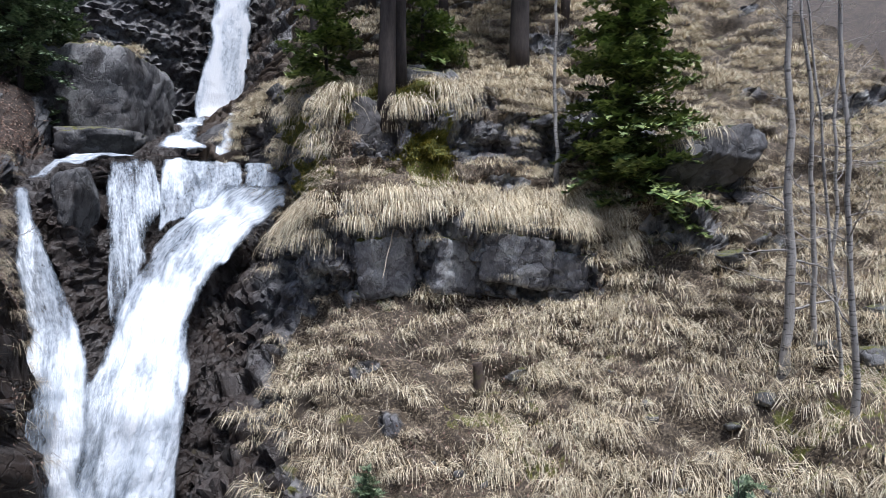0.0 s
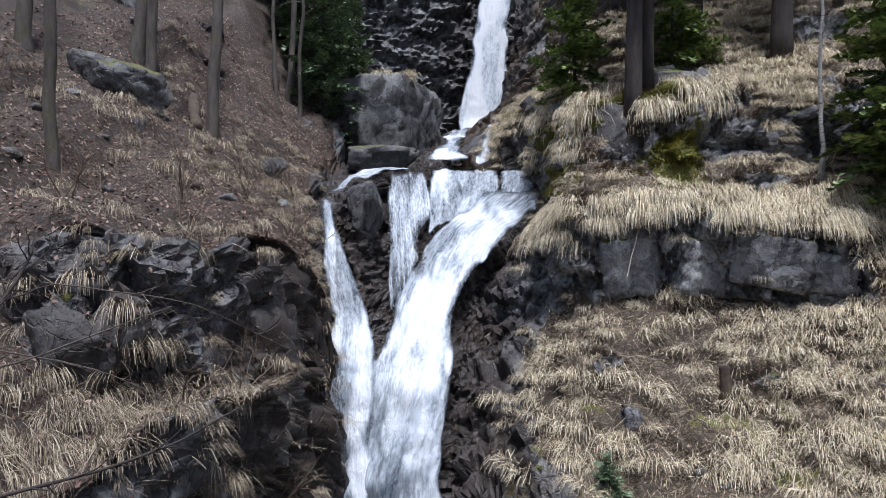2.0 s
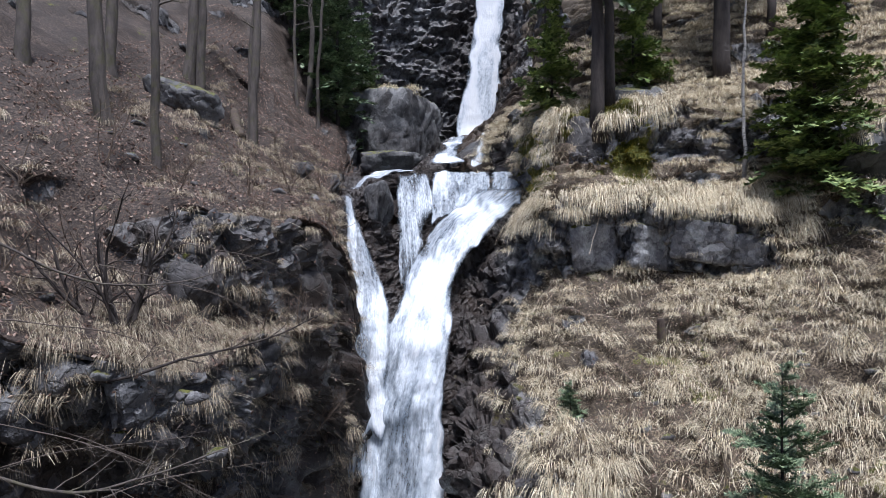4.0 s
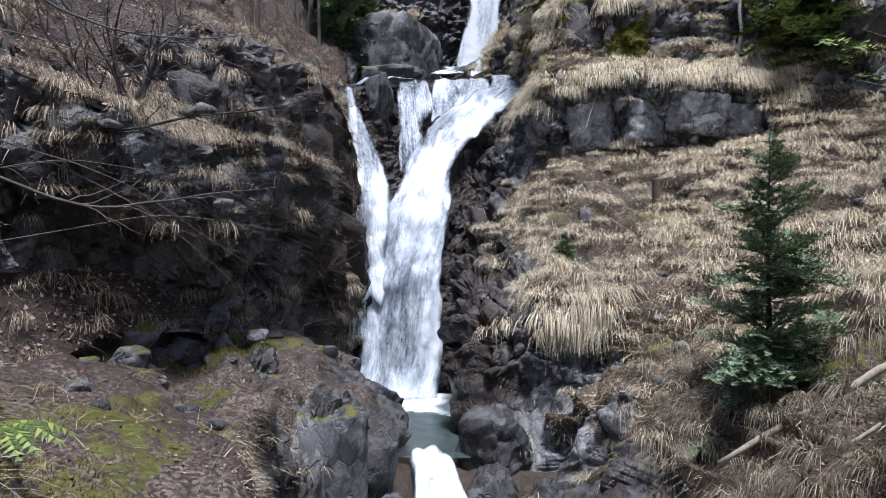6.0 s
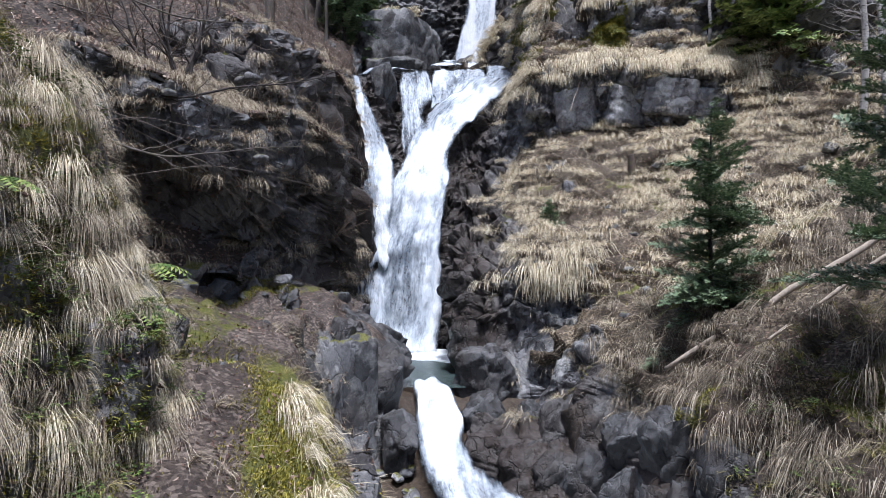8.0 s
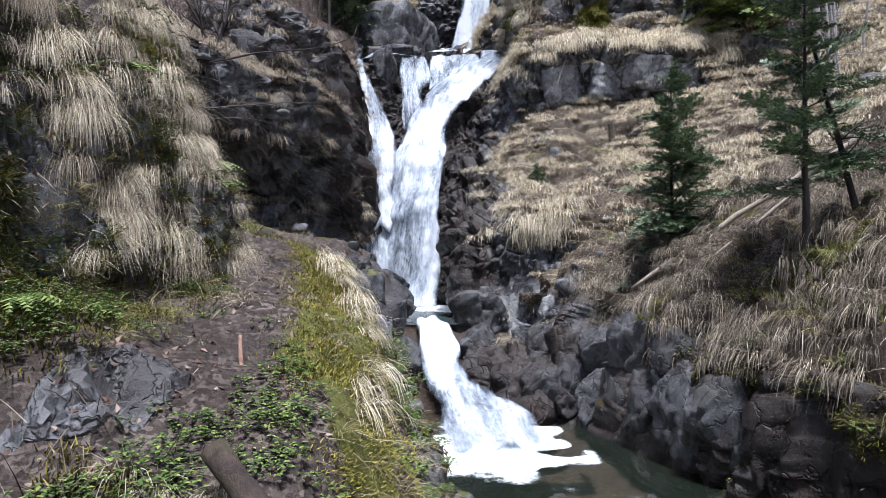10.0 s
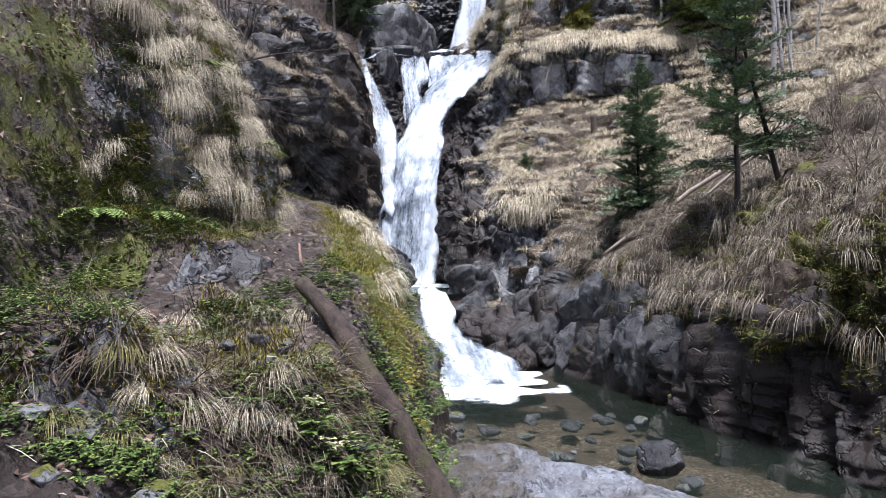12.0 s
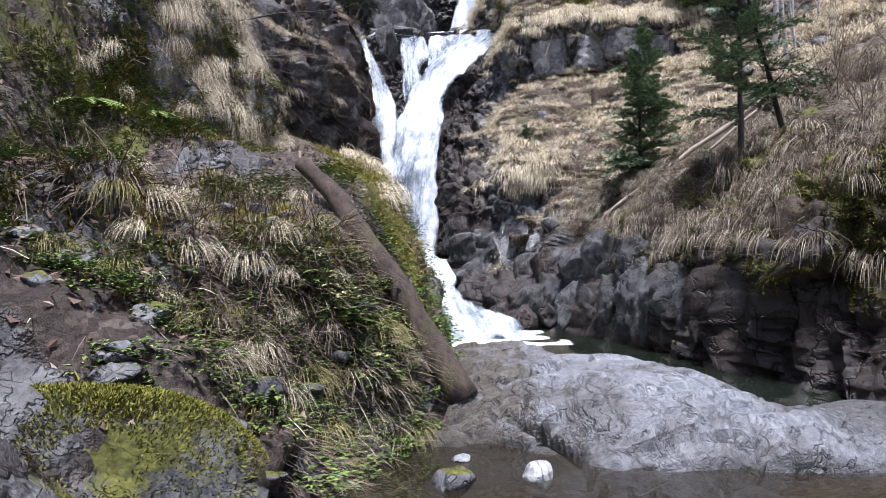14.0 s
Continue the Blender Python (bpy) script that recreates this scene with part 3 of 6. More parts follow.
# rock wall behind the upper fall
U, V = np.meshgrid(np.arange(-9, 13.1, 0.2), np.arange(12, 42, 0.2))
P = np.stack([U, curve(U, (-9, 42), (-3, 43.5), (0, 44.5), (5, 44.8), (8, 43), (13, 40)) + (V - 17) * 0.16 + 0.8 * vnoise(np.stack([U, V, U * 0], -1), 4, 9), V], -1)
land("upper_rock_wall", P, LAND_WALL, "bare grey rock wall of the upper waterfall", (0.0, 0.1), 1.6, 1.0, lambda Q: 0.1 + 0.5 * smooth(4, 1, np.abs(Q[..., 0] - 2.8)), None, 31, (1.5, 1, 0.6))

# ---------------------------------------------------------------- the path mound on the left and the stream's floor
GX, GY = np.meshgrid(np.concatenate([np.arange(-9.5, -4, 0.14), np.arange(-4, 1.0, 0.05)]), np.concatenate([np.arange(-16, -10.2, 0.2), np.arange(-10.2, 1, 0.05), np.arange(1, 13.5, 0.09)]))


def mound_height(x, y):
    g = curve(y, (-16, .1), (-10.2, .25), (-9.4, .53), (-9.0, .66), (-8.8, .7), (-8.66, .9), (-8.45, 1.05), (-8.2, 1.3), (-7.9, 1.5), (-7.3, 1.62), (-6, 2.05), (-4, 2.3), (-2, 2.7), (0, 3), (2, 2.9), (4, 2.4), (6, 2.1), (8, 2.3), (10, 2.7), (11, 2.2), (12, 1.2))
    cross = curve(y, (-10, .6), (-9.5, .72), (-8.5, .66), (-7.9, .28), (-7.5, .24), (4, .25), (8, .3))
    z = g + cross * np.clip(-0.9 - x, -1.2, curve(y, (-6.5, 1.05), (-4, 20))) + 0.12 * np.clip(-1.95 - x, 0, 20) * smooth(-4, -6.5, y)
    wall = curve(y, (-16, -2.4), (-9, -2.7), (-7, -3.25), (-6, -3.15), (-5, -2.75), (-4, -2.55), (-3, -2.4), (-2, -2.4), (-1, -2.9), (0, -3.9), (1, -5), (3, -7), (6, -9))
    over = np.clip(wall - x, 0, None)
    z = z + np.minimum(over * 3.2, 2.4) + np.clip(over - 0.75, 0, None) * 1.1
    edge = curve(y, (-16, -.6), (-9.5, -.5), (-8.6, -.42), (-8, -.5), (-7.3, -.58), (-6.5, -.6), (-6, -.5), (-5, -.45), (-4, -.5), (-3, -.6), (-1, -1.25), (0, -1.6), (2, -2.3), (4, -2.7), (5.6, -2.8), (5.9, -2.4), (6.6, -1.9), (8.3, -1.6), (10, -1.9), (11, -2.3), (12, -2.7), (13.5, -3.1))
    out = np.clip(x - edge, 0, None)
    shoulder = curve(y, (-8, .8), (-7, .75), (-5, .55), (-1, .4), (2, .15), (13, .1))
    drop = 1.2 * np.minimum(out, shoulder) + curve(y, (-9, 1.1), (-8.2, 1.8), (-7, 5), (13, 5)) * np.clip(out - shoulder, 0, None)
    low = curve(y, (-16, -.3), (-8.6, -.3), (-7.5, -1.4), (13, -1.4))
    return np.maximum(z - drop, low)


def off_path(Q):
    """0 on the trodden path, 1 away from it."""
    c = curve(Q[..., 1], (-9, -1.9), (-7, -2.0), (-5, -1.45), (-3, -1.6), (-1, -2.05), (1, -2.8), (4, -3.6))
    return 1 - 0.97 * smooth(-8.3, -7.6, Q[..., 1]) * np.exp(-((Q[..., 0] - c + 0.25 * vnoise(Q, 1.0, 66)) / 0.5) ** 2)


def path_edge(Q):
    """The mossy rim between the path and the stream."""
    e = curve(Q[..., 1], (-7, .05), (-6, -.1), (-5, -.4), (-3.6, -.78), (-3, -.9), (-1, -1.35), (0, -1.7), (1, -2.1))
    return np.exp(-((Q[..., 0] - e + .12) / .36) ** 2) * smooth(-6.7, -6.1, Q[..., 1]) * smooth(.2, -.6, Q[..., 1])


P = np.stack([GX, GY, mound_height(GX, GY)], -1)
P = blur(P, 2)
P = P + smooth(1.5, 4, GY)[..., None] * 0.45 * np.stack([vnoise(P, 1.5, 81), vnoise(P, 1.5, 82), fbm(P, 1.3, 3, 83)], -1)
land("mound_ground", P, LAND_MOUND, "trodden earth mound of damp schist, moss and soil beside the stream", (0.40, 0.70), 0.9, np.where(GX < -2.2, -0.3, np.where(GY < -8.2, 0.22, 0.0)) + 0.9 * (1 - off_path(P)) * smooth(-.05, .3, vnoise(P, .9, 106)),
     lambda Q: 0.25 + 0.5 * smooth(0.3, 0.8, vnoise(Q, 1.2, 8)), lambda Q, N: smooth(0.2, 0.7, N[..., 2]) * smooth(0.0, 0.4, fbm(Q, 1.3, 3, 37)) * 0.75 * off_path(Q) * smooth(0, -2, Q[..., 1]) + 0.9 * path_edge(Q) + 0.6 * smooth(-2.2, -2.6, Q[..., 0]) * smooth(-.5, .4, vnoise(Q, .9, 39)), 41, (1, 1, 1), 0.9)

SX, SY = np.meshgrid(np.arange(-3, 9, 0.12), np.arange(-22, 15.6, 0.12))
SZ = curve(SY, (-22, -.1), (-8.6, -.14), (-7.6, -1.2), (2, -1.3), (5, -.9), (8, .1), (8.6, .72), (9.2, .2), (14.4, .2), (15.2, .8))
P = np.stack([SX, SY, SZ], -1)
land("stream_bed", P, LAND_STREAM, "stream floor of brown pebbles and bedrock", (5, 6), 0.35, 0, lambda Q: 0.3 + 0.7 * smooth(0.5, 2, Q[..., 1]), None, 51, (1, 1, 1))

# ---------------------------------------------------------------- the pale slab at the puddle
SX, SY = np.meshgrid(np.arange(-0.3, 7.5, 0.035), np.arange(-9.4, -4.6, 0.035))
crest_y = curve(SX, (-.3, -6.6), (.6, -6.2), (1.9, -7.2), (2.8, -7.8), (4, -7.7), (7.5, -7.4))
crest_z = curve(SX, (-.3, .3), (.6, .36), (1.9, .38), (2.8, .08), (4, -.01), (7.5, .0))
foot_y = curve(SX, (-.3, -7.8), (.3, -7.95), (1, -8.4), (2, -8.75), (2.7, -8.6), (7.5, -8.5))
t = np.clip((SY - foot_y) / (crest_y - foot_y), -1, 1)
front = crest_z * np.where(t > 0, np.sqrt(np.clip(t, 0, 1)) * (1.25 - 0.25 * t), 0) - 0.35 * np.clip(foot_y - SY, 0, 1)
back = np.clip(SY - crest_y, 0, None)
P = np.stack([SX, SY, front - np.where(back > 0, 0.12 * back + 1.1 * smooth(0.2, 1.3, back), 0)], -1)
P = blur(P, 4)
land("slab_ground", P, LAND_SLAB, "pale wet schist slab between the puddle and the stream", (-1, -0.5), 0.42, 1.0, lambda Q: 0.8 * smooth(0.09, 0.0, Q[..., 2] + .05 * vnoise(Q, .4, 7)),
     None, 61, (1.6, 0.8, 0.6))

# ---------------------------------------------------------------- far ground, closing the valley
R = np.concatenate([[0], np.geomspace(14, 600, 40)])
A = np.linspace(0, 2 * np.pi, 97)
RR, AA = np.meshgrid(R, A, indexing="ij")
FX, FY = RR * np.sin(AA), RR * np.cos(AA) + 10
side = np.abs(FX) - 6
FZ = -2.5 + np.clip(side - 6, 0, 120) * 0.55 + np.clip(FY - 50, 0, 200) * 0.5 + 2 * vnoise(np.stack([FX, FY, FX * 0], -1), 25, 71) - np.clip(-FY - 20, 0, 300) * 0.05
P = np.stack([FX, FY, FZ], -1)[::-1]
me = mesh_of("ground", P, grid_quads(*P.shape[:2]))
paint(me, rock=np.zeros(P.shape[:2]), moss=np.full(P.shape[:2], 0.4), wet=np.zeros(P.shape[:2]))
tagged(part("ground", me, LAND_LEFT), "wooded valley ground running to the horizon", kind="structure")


# ---------------------------------------------------------------- water
WATERFALL = thing("waterfall", "white forked mountain waterfall over dark schist", "waterfall")


def water_sheet(name, label, material, rows, across=40, step=0.08, bulge=0.25, rough=0.07, seed=0, edge=0.34, tail=0.0):
    """A fall between left and right borders; rows of (left x, right x, y left, y right, z left, z right)."""
    rows = np.array(rows, float)
    if rows.shape[1] == 4:
        rows = rows[:, [0, 1, 2, 2, 3, 3]]
    run = np.concatenate([[0], np.cumsum(np.linalg.norm(np.diff(np.stack([rows[:, :2].mean(1), rows[:, 2:4].mean(1), rows[:, 4:].mean(1)], -1), axis=0), axis=1))])
    n = int(run[-1] / step) + 2
    s = np.linspace(0, run[-1], n)
    c = np.stack([np.interp(s, run, rows[:, k]) for k in range(6)], -1)
    for _ in range(6):
        c[1:-1] = 0.25 * c[:-2] + 0.5 * c[1:-1] + 0.25 * c[2:]
    u = np.linspace(0, 1, across)
    P = np.stack([c[:, 2 * k, None] * (1 - u) + c[:, 2 * k + 1, None] * u for k in range(3)], -1)
    wide = (c[:, 1] - c[:, 0])[:, None]
    N = normals(P)
    N = N * np.where(N[..., 1:2] > 0, -1, 1)
    arc = np.sin(np.pi * u)[None] ** 0.6
    stream = np.stack([P[..., 0] * 1.0, P[..., 1] * 0, s[:, None] * 0.33 + P[..., 0] * 0], -1)
    d = bulge * arc + rough * (fbm(stream, 0.5, 4, seed) + 0.6 * vnoise(P, 0.35, seed + 9)) * (0.3 + 0.7 * arc)
    P = P + N * d[..., None]
    q = grid_quads(n, across)[:, ::-1]
    me = mesh_of(name, P, q)
    uv = me.uv_layers.new(name="UVMap")
    flat = np.stack([u[None] * wide, s[:, None] + u[None] * 0], -1).reshape(-1, 2)
    idx = np.empty(len(me.loops), np.int32)
    me.loops.foreach_get("vertex_index", idx)
    uv.data.foreach_set("uv", flat[idx].astype(np.float32).ravel())
    rim = np.minimum(u, 1 - u)[None] * wide
    jag = edge * (1.2 + fbm(stream, 0.7, 3, seed + 3))
    foam = smooth(0, 1, rim / np.maximum(jag, 0.02)) * 0.75 + 0.25 * smooth(-0.6, 0.5, fbm(stream, 1.1, 3, seed + 4)) - 0.25
    ragged = 0.22 * vnoise(np.stack([P[..., 0], P[..., 0] * 0, P[..., 0] * 0 + seed], -1), 0.3, seed + 5) + 0.12 * vnoise(P, 0.5, seed + 6)
    ends = smooth(0, 0.10, (s / s[-1])[:, None]) * smooth(1.0, 0.90, (s / s[-1])[:, None] + tail * (0.5 + ragged))
    paint(me, foam=foam * ends + (ends - 1) * 0.5)
    return part(name, me, material, WATERFALL, label)


MAIN = [(2.4, 3.75, 21.7, 21.2, 12.55, 12.5), (1.5, 3.5, 21.4, 20.6, 12.0, 11.95), (.6, 3.2, 21.2, 20.0, 11.2, 11.2), (-.35, 2.45, 20.5, 19.9, 10.5, 10.5), (-1.0, 1.35, 19.4, 19.1, 9.5, 9.4),
        (-1.5, .72, 18, 18, 8.1, 8.1), (-1.85, .45, 16.1, 16, 6.4, 6.4), (-2.4, .2, 15.4, 15.4, 4.4, 4.4), (-2.6, .25, 15, 15, 1.8, 1.8), (-2.8, .35, 14.7, 14.7, .9, .9), (-2.9, .4, 14.3, 14.3, .2, .2), (-2.9, .4, 14, 14, -.4, -.4)]
water_sheet("main_stream", "broad white main stream", FALL, MAIN, 70, bulge=0.35, rough=0.09, seed=1)
water_sheet("curtain", "white curtain from the crest", FALL, [(-.55, 1.4, 24.4, 13.12), (-.5, 1.4, 23.3, 12.5), (-.45, 1.3, 21.6, 11.0), (-.6, .9, 20.5, 10.0)], 36, bulge=0.15, rough=0.08, seed=12, tail=.25)
water_sheet("curtain", "broken white curtain from the crest", FALL, [(.6, 2.3, 23.8, 13.05), (.6, 2.2, 22.6, 12.3), (.4, 2.0, 21.5, 11.4), (.2, 1.6, 20.7, 10.6)], 26, bulge=0.15, rough=0.08, seed=13, tail=.25)
water_sheet("curtain", "short white curtain from the crest", FALL, [(2.0, 3.6, 22.6, 12.85), (2.0, 3.5, 21.7, 12.3), (1.7, 3.3, 20.9, 11.6)], 20, bulge=0.12, rough=0.07, seed=14, tail=.25)
water_sheet("middle_veil", "thin broken veil over dark rock", VEIL,
            [(-2.3, -.4, 24.3, 13.1), (-2.15, -.3, 23.3, 12.6), (-1.95, -.2, 21.5, 10.9), (-1.72, -.5, 19.9, 9.4), (-1.6, -.75, 18.7, 8.2), (-1.5, -.8, 17.5, 7.4), (-1.5, -.9, 16.6, 6.6), (-1.5, -1.1, 15.8, 5.8)], 44, bulge=0.15, seed=2, edge=.3, tail=.1)
water_sheet("spray_veil", "thin spray beside the main stream", VEIL, [(-3.0, -1.3, 16.2, 8.0), (-3.1, -1.4, 15.2, 6.4), (-3.2, -1.7, 15.0, 4.2), (-3.2, -1.9, 14.5, 1.6), (-3.2, -1.9, 14.3, .9)], 40, bulge=0.1, seed=15, edge=.5, tail=.25)
water_sheet("left_fall", "narrow side waterfall beside the main fall", FALL,
            [(-3.9, -3.1, 20.2, 11.7), (-3.75, -3.0, 18.9, 11.2), (-3.5, -2.4, 18, 9.85), (-3.0, -1.65, 17, 8.2), (-2.95, -1.35, 16.3, 7.3), (-2.95, -1.3, 15.8, 6.3), (-2.85, -1.2, 15.2, 4), (-2.8, -1.2, 15.0, 1.6)], 40, bulge=0.2, rough=0.08, seed=3, edge=0.3, tail=.3)
water_sheet("crest_stream", "shallow white stream along the crest", FALL, [(-2.2, -.6, 24.6, 13.2), (-2.9, -1.6, 23.6, 13.0), (-3.5, -2.6, 21.8, 12.4), (-3.9, -3.1, 20.2, 11.75)], 24, bulge=0.05, rough=0.06, seed=4)
water_sheet("upper_fall", "tall white upper waterfall against grey rock", FALL_SOLID,
            [(2.6, 5.0, 42.8, 33), (2.3, 4.8, 42.4, 26.5), (1.4, 4.5, 42.0, 22), (.75, 4.3, 41.7, 18.3), (.6, 4.4, 41.4, 17.2), (.6, 4.4, 41, 16)], 44, bulge=0.4, rough=0.02, seed=5, edge=0.5)
water_sheet("upper_chute", "white chute between dark boulders", FALL, [(.8, 3.0, 41.6, 17.6), (.5, 2.0, 38, 17.0), (0, 1.4, 31, 15.4), (-.5, 1.1, 27, 14.1), (-.9, 1.6, 25, 13.5), (-1, 1.6, 24, 12.9)], 24, bulge=0.12, seed=6)
water_sheet("side_chute", "small white chute between dark boulders", FALL, [(2.1, 2.7, 29.5, 15.9), (1.7, 2.4, 27.0, 15.0), (1.4, 2.3, 25.2, 13.9), (1.3, 2.3, 24.4, 13)], 12, bulge=0.08, seed=7)
water_sheet("lower_cascade", "foaming lower cascade into the clear pool", FOAM,
            [(-.6, .4, 9.4, 9.4, .82, .82), (-.65, .45, 8.9, 8.9, .9, .9), (-.6, .5, 8.2, 8.3, .8, .85), (-.5, .95, 6.4, 6.4, 0, 0), (-.4, 1.9, 4.9, 5, -.4, -.3), (-.2, 2.6, 3.4, 4, -.68, -.62), (0, 2.7, 1.9, 2.7, -.86, -.84), (0, 2.7, 1.2, 2.0, -1.1, -1.1)], 50, bulge=0.14, rough=0.12, seed=8)


def swirl(x, y):
    return 0.7 * vnoise(np.stack([x, y, x * 0], -1), 0.5, 17)


def pool(name, label, material, xs, ys, z, foam):
    U, V = np.meshgrid(np.arange(*xs, 0.1), np.arange(*ys, 0.1))
    P = np.stack([U, V, z + 0.012 * vnoise(np.stack([U, V, U * 0], -1), 0.4, 3)], -1)
    me = mesh_of(name, P, grid_quads(*P.shape[:2]))
    paint(me, foam=foam(U, V))
    return tagged(part(name, me, material), label, kind="structure")


pool("water_middle_pool", "small green plunge pool under the fall", POOL_FOAMY, (-3.4, .9), (8.75, 15.2), 0.87, lambda x, y: smooth(11.4, 13.8, y + swirl(x, y)))
pool("water_lower_pool", "clear green-brown stream pool below the cascade", POOL, (-.5, 7), (-12, 4), -0.75, lambda x, y: smooth(-0.9, 1.6, y + swirl(x, y)) * smooth(3.1, 2.1, x + swirl(y, x)) * smooth(-.3, .6, x + 0.5 * swirl(x, y)))
pool("water_puddle", "still brown puddle in front of the slab", PUDDLE, (-3, 7), (-14, -7.7), 0.0, lambda x, y: x * 0 - 0.5)
pool("water_crest", "shallow stream above the crest", POOL, (-3, 3), (24.3, 29), 13.18, lambda x, y: smooth(29, 25, y) * 0.55)


# ---------------------------------------------------------------- plant and wood materials
def blade_material(name, *stops, rough=0.75, green=0.0):
    n = Nodes(name)
    col = n.ramp(n.island(), *stops)
    tone = n.noise(1.3, 3)
    col = n.mix(0.55, col, n.ramp(tone, (0.3, (0.55, 0.53, 0.52)), (0.7, (1.15, 1.13, 1.1))), "MULTIPLY")
    return n.finish(col, rough, Specular_IOR_Level=0.25)


STRAW = blade_material("dry_straw_grass", (0.0, (0.13, 0.098, 0.06)), (0.3, (0.48, 0.40, 0.275)), (0.65, (0.75, 0.665, 0.48)), (1.0, (0.88, 0.83, 0.66)))
SEDGE = blade_material("dark_grey_sedge", (0.0, (0.05, 0.038, 0.028)), (0.45, (0.16, 0.13, 0.095)), (0.8, (0.34, 0.29, 0.215)), (1.0, (0.56, 0.51, 0.4)))
HANG = blade_material("hanging_dead_sedge", (0.0, (0.085, 0.062, 0.045)), (0.4, (0.26, 0.21, 0.15)), (0.8, (0.49, 0.43, 0.315)), (1.0, (0.66, 0.60, 0.46)))
GREENGRASS = blade_material("yellow_green_grass", (0.0, (0.085, 0.085, 0.025)), (0.5, (0.22, 0.2, 0.065)), (1.0, (0.46, 0.4, 0.19)))
MOSS_OLIVE = blade_material("olive_moss", (0.0, (0.05, 0.055, 0.01)), (0.5, (0.13, 0.135, 0.02)), (1.0, (0.27, 0.25, 0.05)), rough=0.9)
MOSS = blade_material("bright_moss", (0.0, (0.10, 0.10, 0.016)), (0.5, (0.26, 0.235, 0.04)), (1.0, (0.48, 0.42, 0.12)), rough=0.9)
LEAF = blade_material("fallen_beech_leaves", (0.0, (0.045, 0.026, 0.02)), (0.4, (0.12, 0.075, 0.058)), (0.75, (0.24, 0.165, 0.13)), (1.0, (0.44, 0.35, 0.29)))
HERB = blade_material("fresh_green_herbs", (0.0, (0.035, 0.068, 0.016)), (0.6, (0.105, 0.165, 0.04)), (1.0, (0.25, 0.30, 0.085)), rough=0.5)
FLOWER = blade_material("pale_green_blossom", (0.0, (0.35, 0.38, 0.15)), (1.0, (0.55, 0.55, 0.32)), rough=0.6)
NEEDLE = blade_material("dark_fir_needles", (0.0, (0.05, 0.085, 0.05)), (0.6, (0.15, 0.21, 0.12)), (1.0, (0.30, 0.37, 0.22)), rough=0.45)
NEEDLE_Y = blade_material("spruce_needles", (0.0, (0.05, 0.085, 0.028)), (0.6, (0.17, 0.235, 0.075)), (1.0, (0.33, 0.39, 0.14)), rough=0.5)
TWIG = blade_material("dry_brown_twigs", (0.0, (0.06, 0.042, 0.032)), (1.0, (0.20, 0.155, 0.12)))


def wood_material(name, a, b, scale=6.0, stretch=(1, 1, 0.25), moss=0.0, marks=0.0):
    n = Nodes(name)
    grain = n.noise(scale, 6, 0.7, stretch)
    col = n.ramp(grain, (0.3, a), (0.7, b))
    if marks:
        col = n.mix(n.range(n.noise(9, 4, 0.6, (0.6, 0.6, 2.6)), 0.56, 0.62, 0, marks), col, (0.04, 0.036, 0.034))
    if moss:
        col = n.mix(n.range(n.noise(3, 5, 0.7), 0.5, 0.6, 0, moss), col, (0.10, 0.105, 0.02))
    return n.finish(col, 0.85, n.bump(n.noise(scale * 4, 5, 0.75, stretch), 0.7, 0.03))


BARK = wood_material("grey_brown_bark", (0.035, 0.029, 0.025), (0.13, 0.11, 0.098), moss=0.25)
BARK_TWIG = wood_material("grey_twig_bark", (0.06, 0.048, 0.04), (0.17, 0.14, 0.12))
BARK_DARK = wood_material("dark_spruce_bark", (0.018, 0.014, 0.012), (0.07, 0.056, 0.05))
BARK_PALE = wood_material("pale_birch_bark", (0.22, 0.21, 0.2), (0.42, 0.4, 0.38), marks=0.8)
DEADWOOD = wood_material("weathered_dead_wood", (0.25, 0.2, 0.155), (0.5, 0.43, 0.35), 9)
LOGWOOD = wood_material("wet_mossy_log", (0.016, 0.011, 0.009), (0.10, 0.07, 0.053), 12, (1, 1, 0.5), moss=0.25)
STAKE_DARK = wood_material("damp_brown_wood", (0.06, 0.035, 0.025), (0.2, 0.125, 0.09), 10)
STAKE = wood_material("red_brown_wood", (0.17, 0.09, 0.06), (0.4, 0.26, 0.19), 10)


def stone_material(name, tone, pale, brown, mossy=True):
    n = Nodes(name)
    rock, mid, fine, vein = rock_colour(n, tone, pale, brown)
    if mossy:
        up = n.add("ShaderNodeSeparateXYZ", Vector=n.tree.nodes.new("ShaderNodeNewGeometry").outputs["Normal"]).outputs[2]
        mask = n.math("ADD", n.math("MULTIPLY", up, 0.55), n.noise(2.2, 5, 0.7))
        green = n.ramp(n.noise(25, 4, 0.7), (0.3, (0.04, 0.045, 0.008)), (0.55, (0.12, 0.12, 0.02)), (0.8, (0.22, 0.2, 0.045)))
        rock = n.mix(n.range(mask, 0.92, 1.02), rock, green)
    nor = n.bump(n.math("ADD", n.math("MULTIPLY", mid, 0.6), n.math("MULTIPLY", fine, 0.5)), 0.9, 0.06)
    return n.finish(rock, n.range(fine, 0.3, 0.7, 0.45, 0.8), nor)


STONE = stone_material("grey_schist_stone", 1.0, 0.5, 0.3)
STONE_PALEGREY = stone_material("pale_split_schist", 1.7, 0.8, 0.12)
STONE_DARK = stone_material("wet_dark_stone", 0.6, 0.15, 0.4, False)
STONE_MOSS = stone_material("moss_topped_stone", 0.8, 0.35, 0.3)
STONE_BROWN = stone_material("wet_brown_rock", 0.55, 0.12, 0.9, False)
STONE_PALE = stone_material("pale_limestone", 2.6, 0.6, 0.0, False)


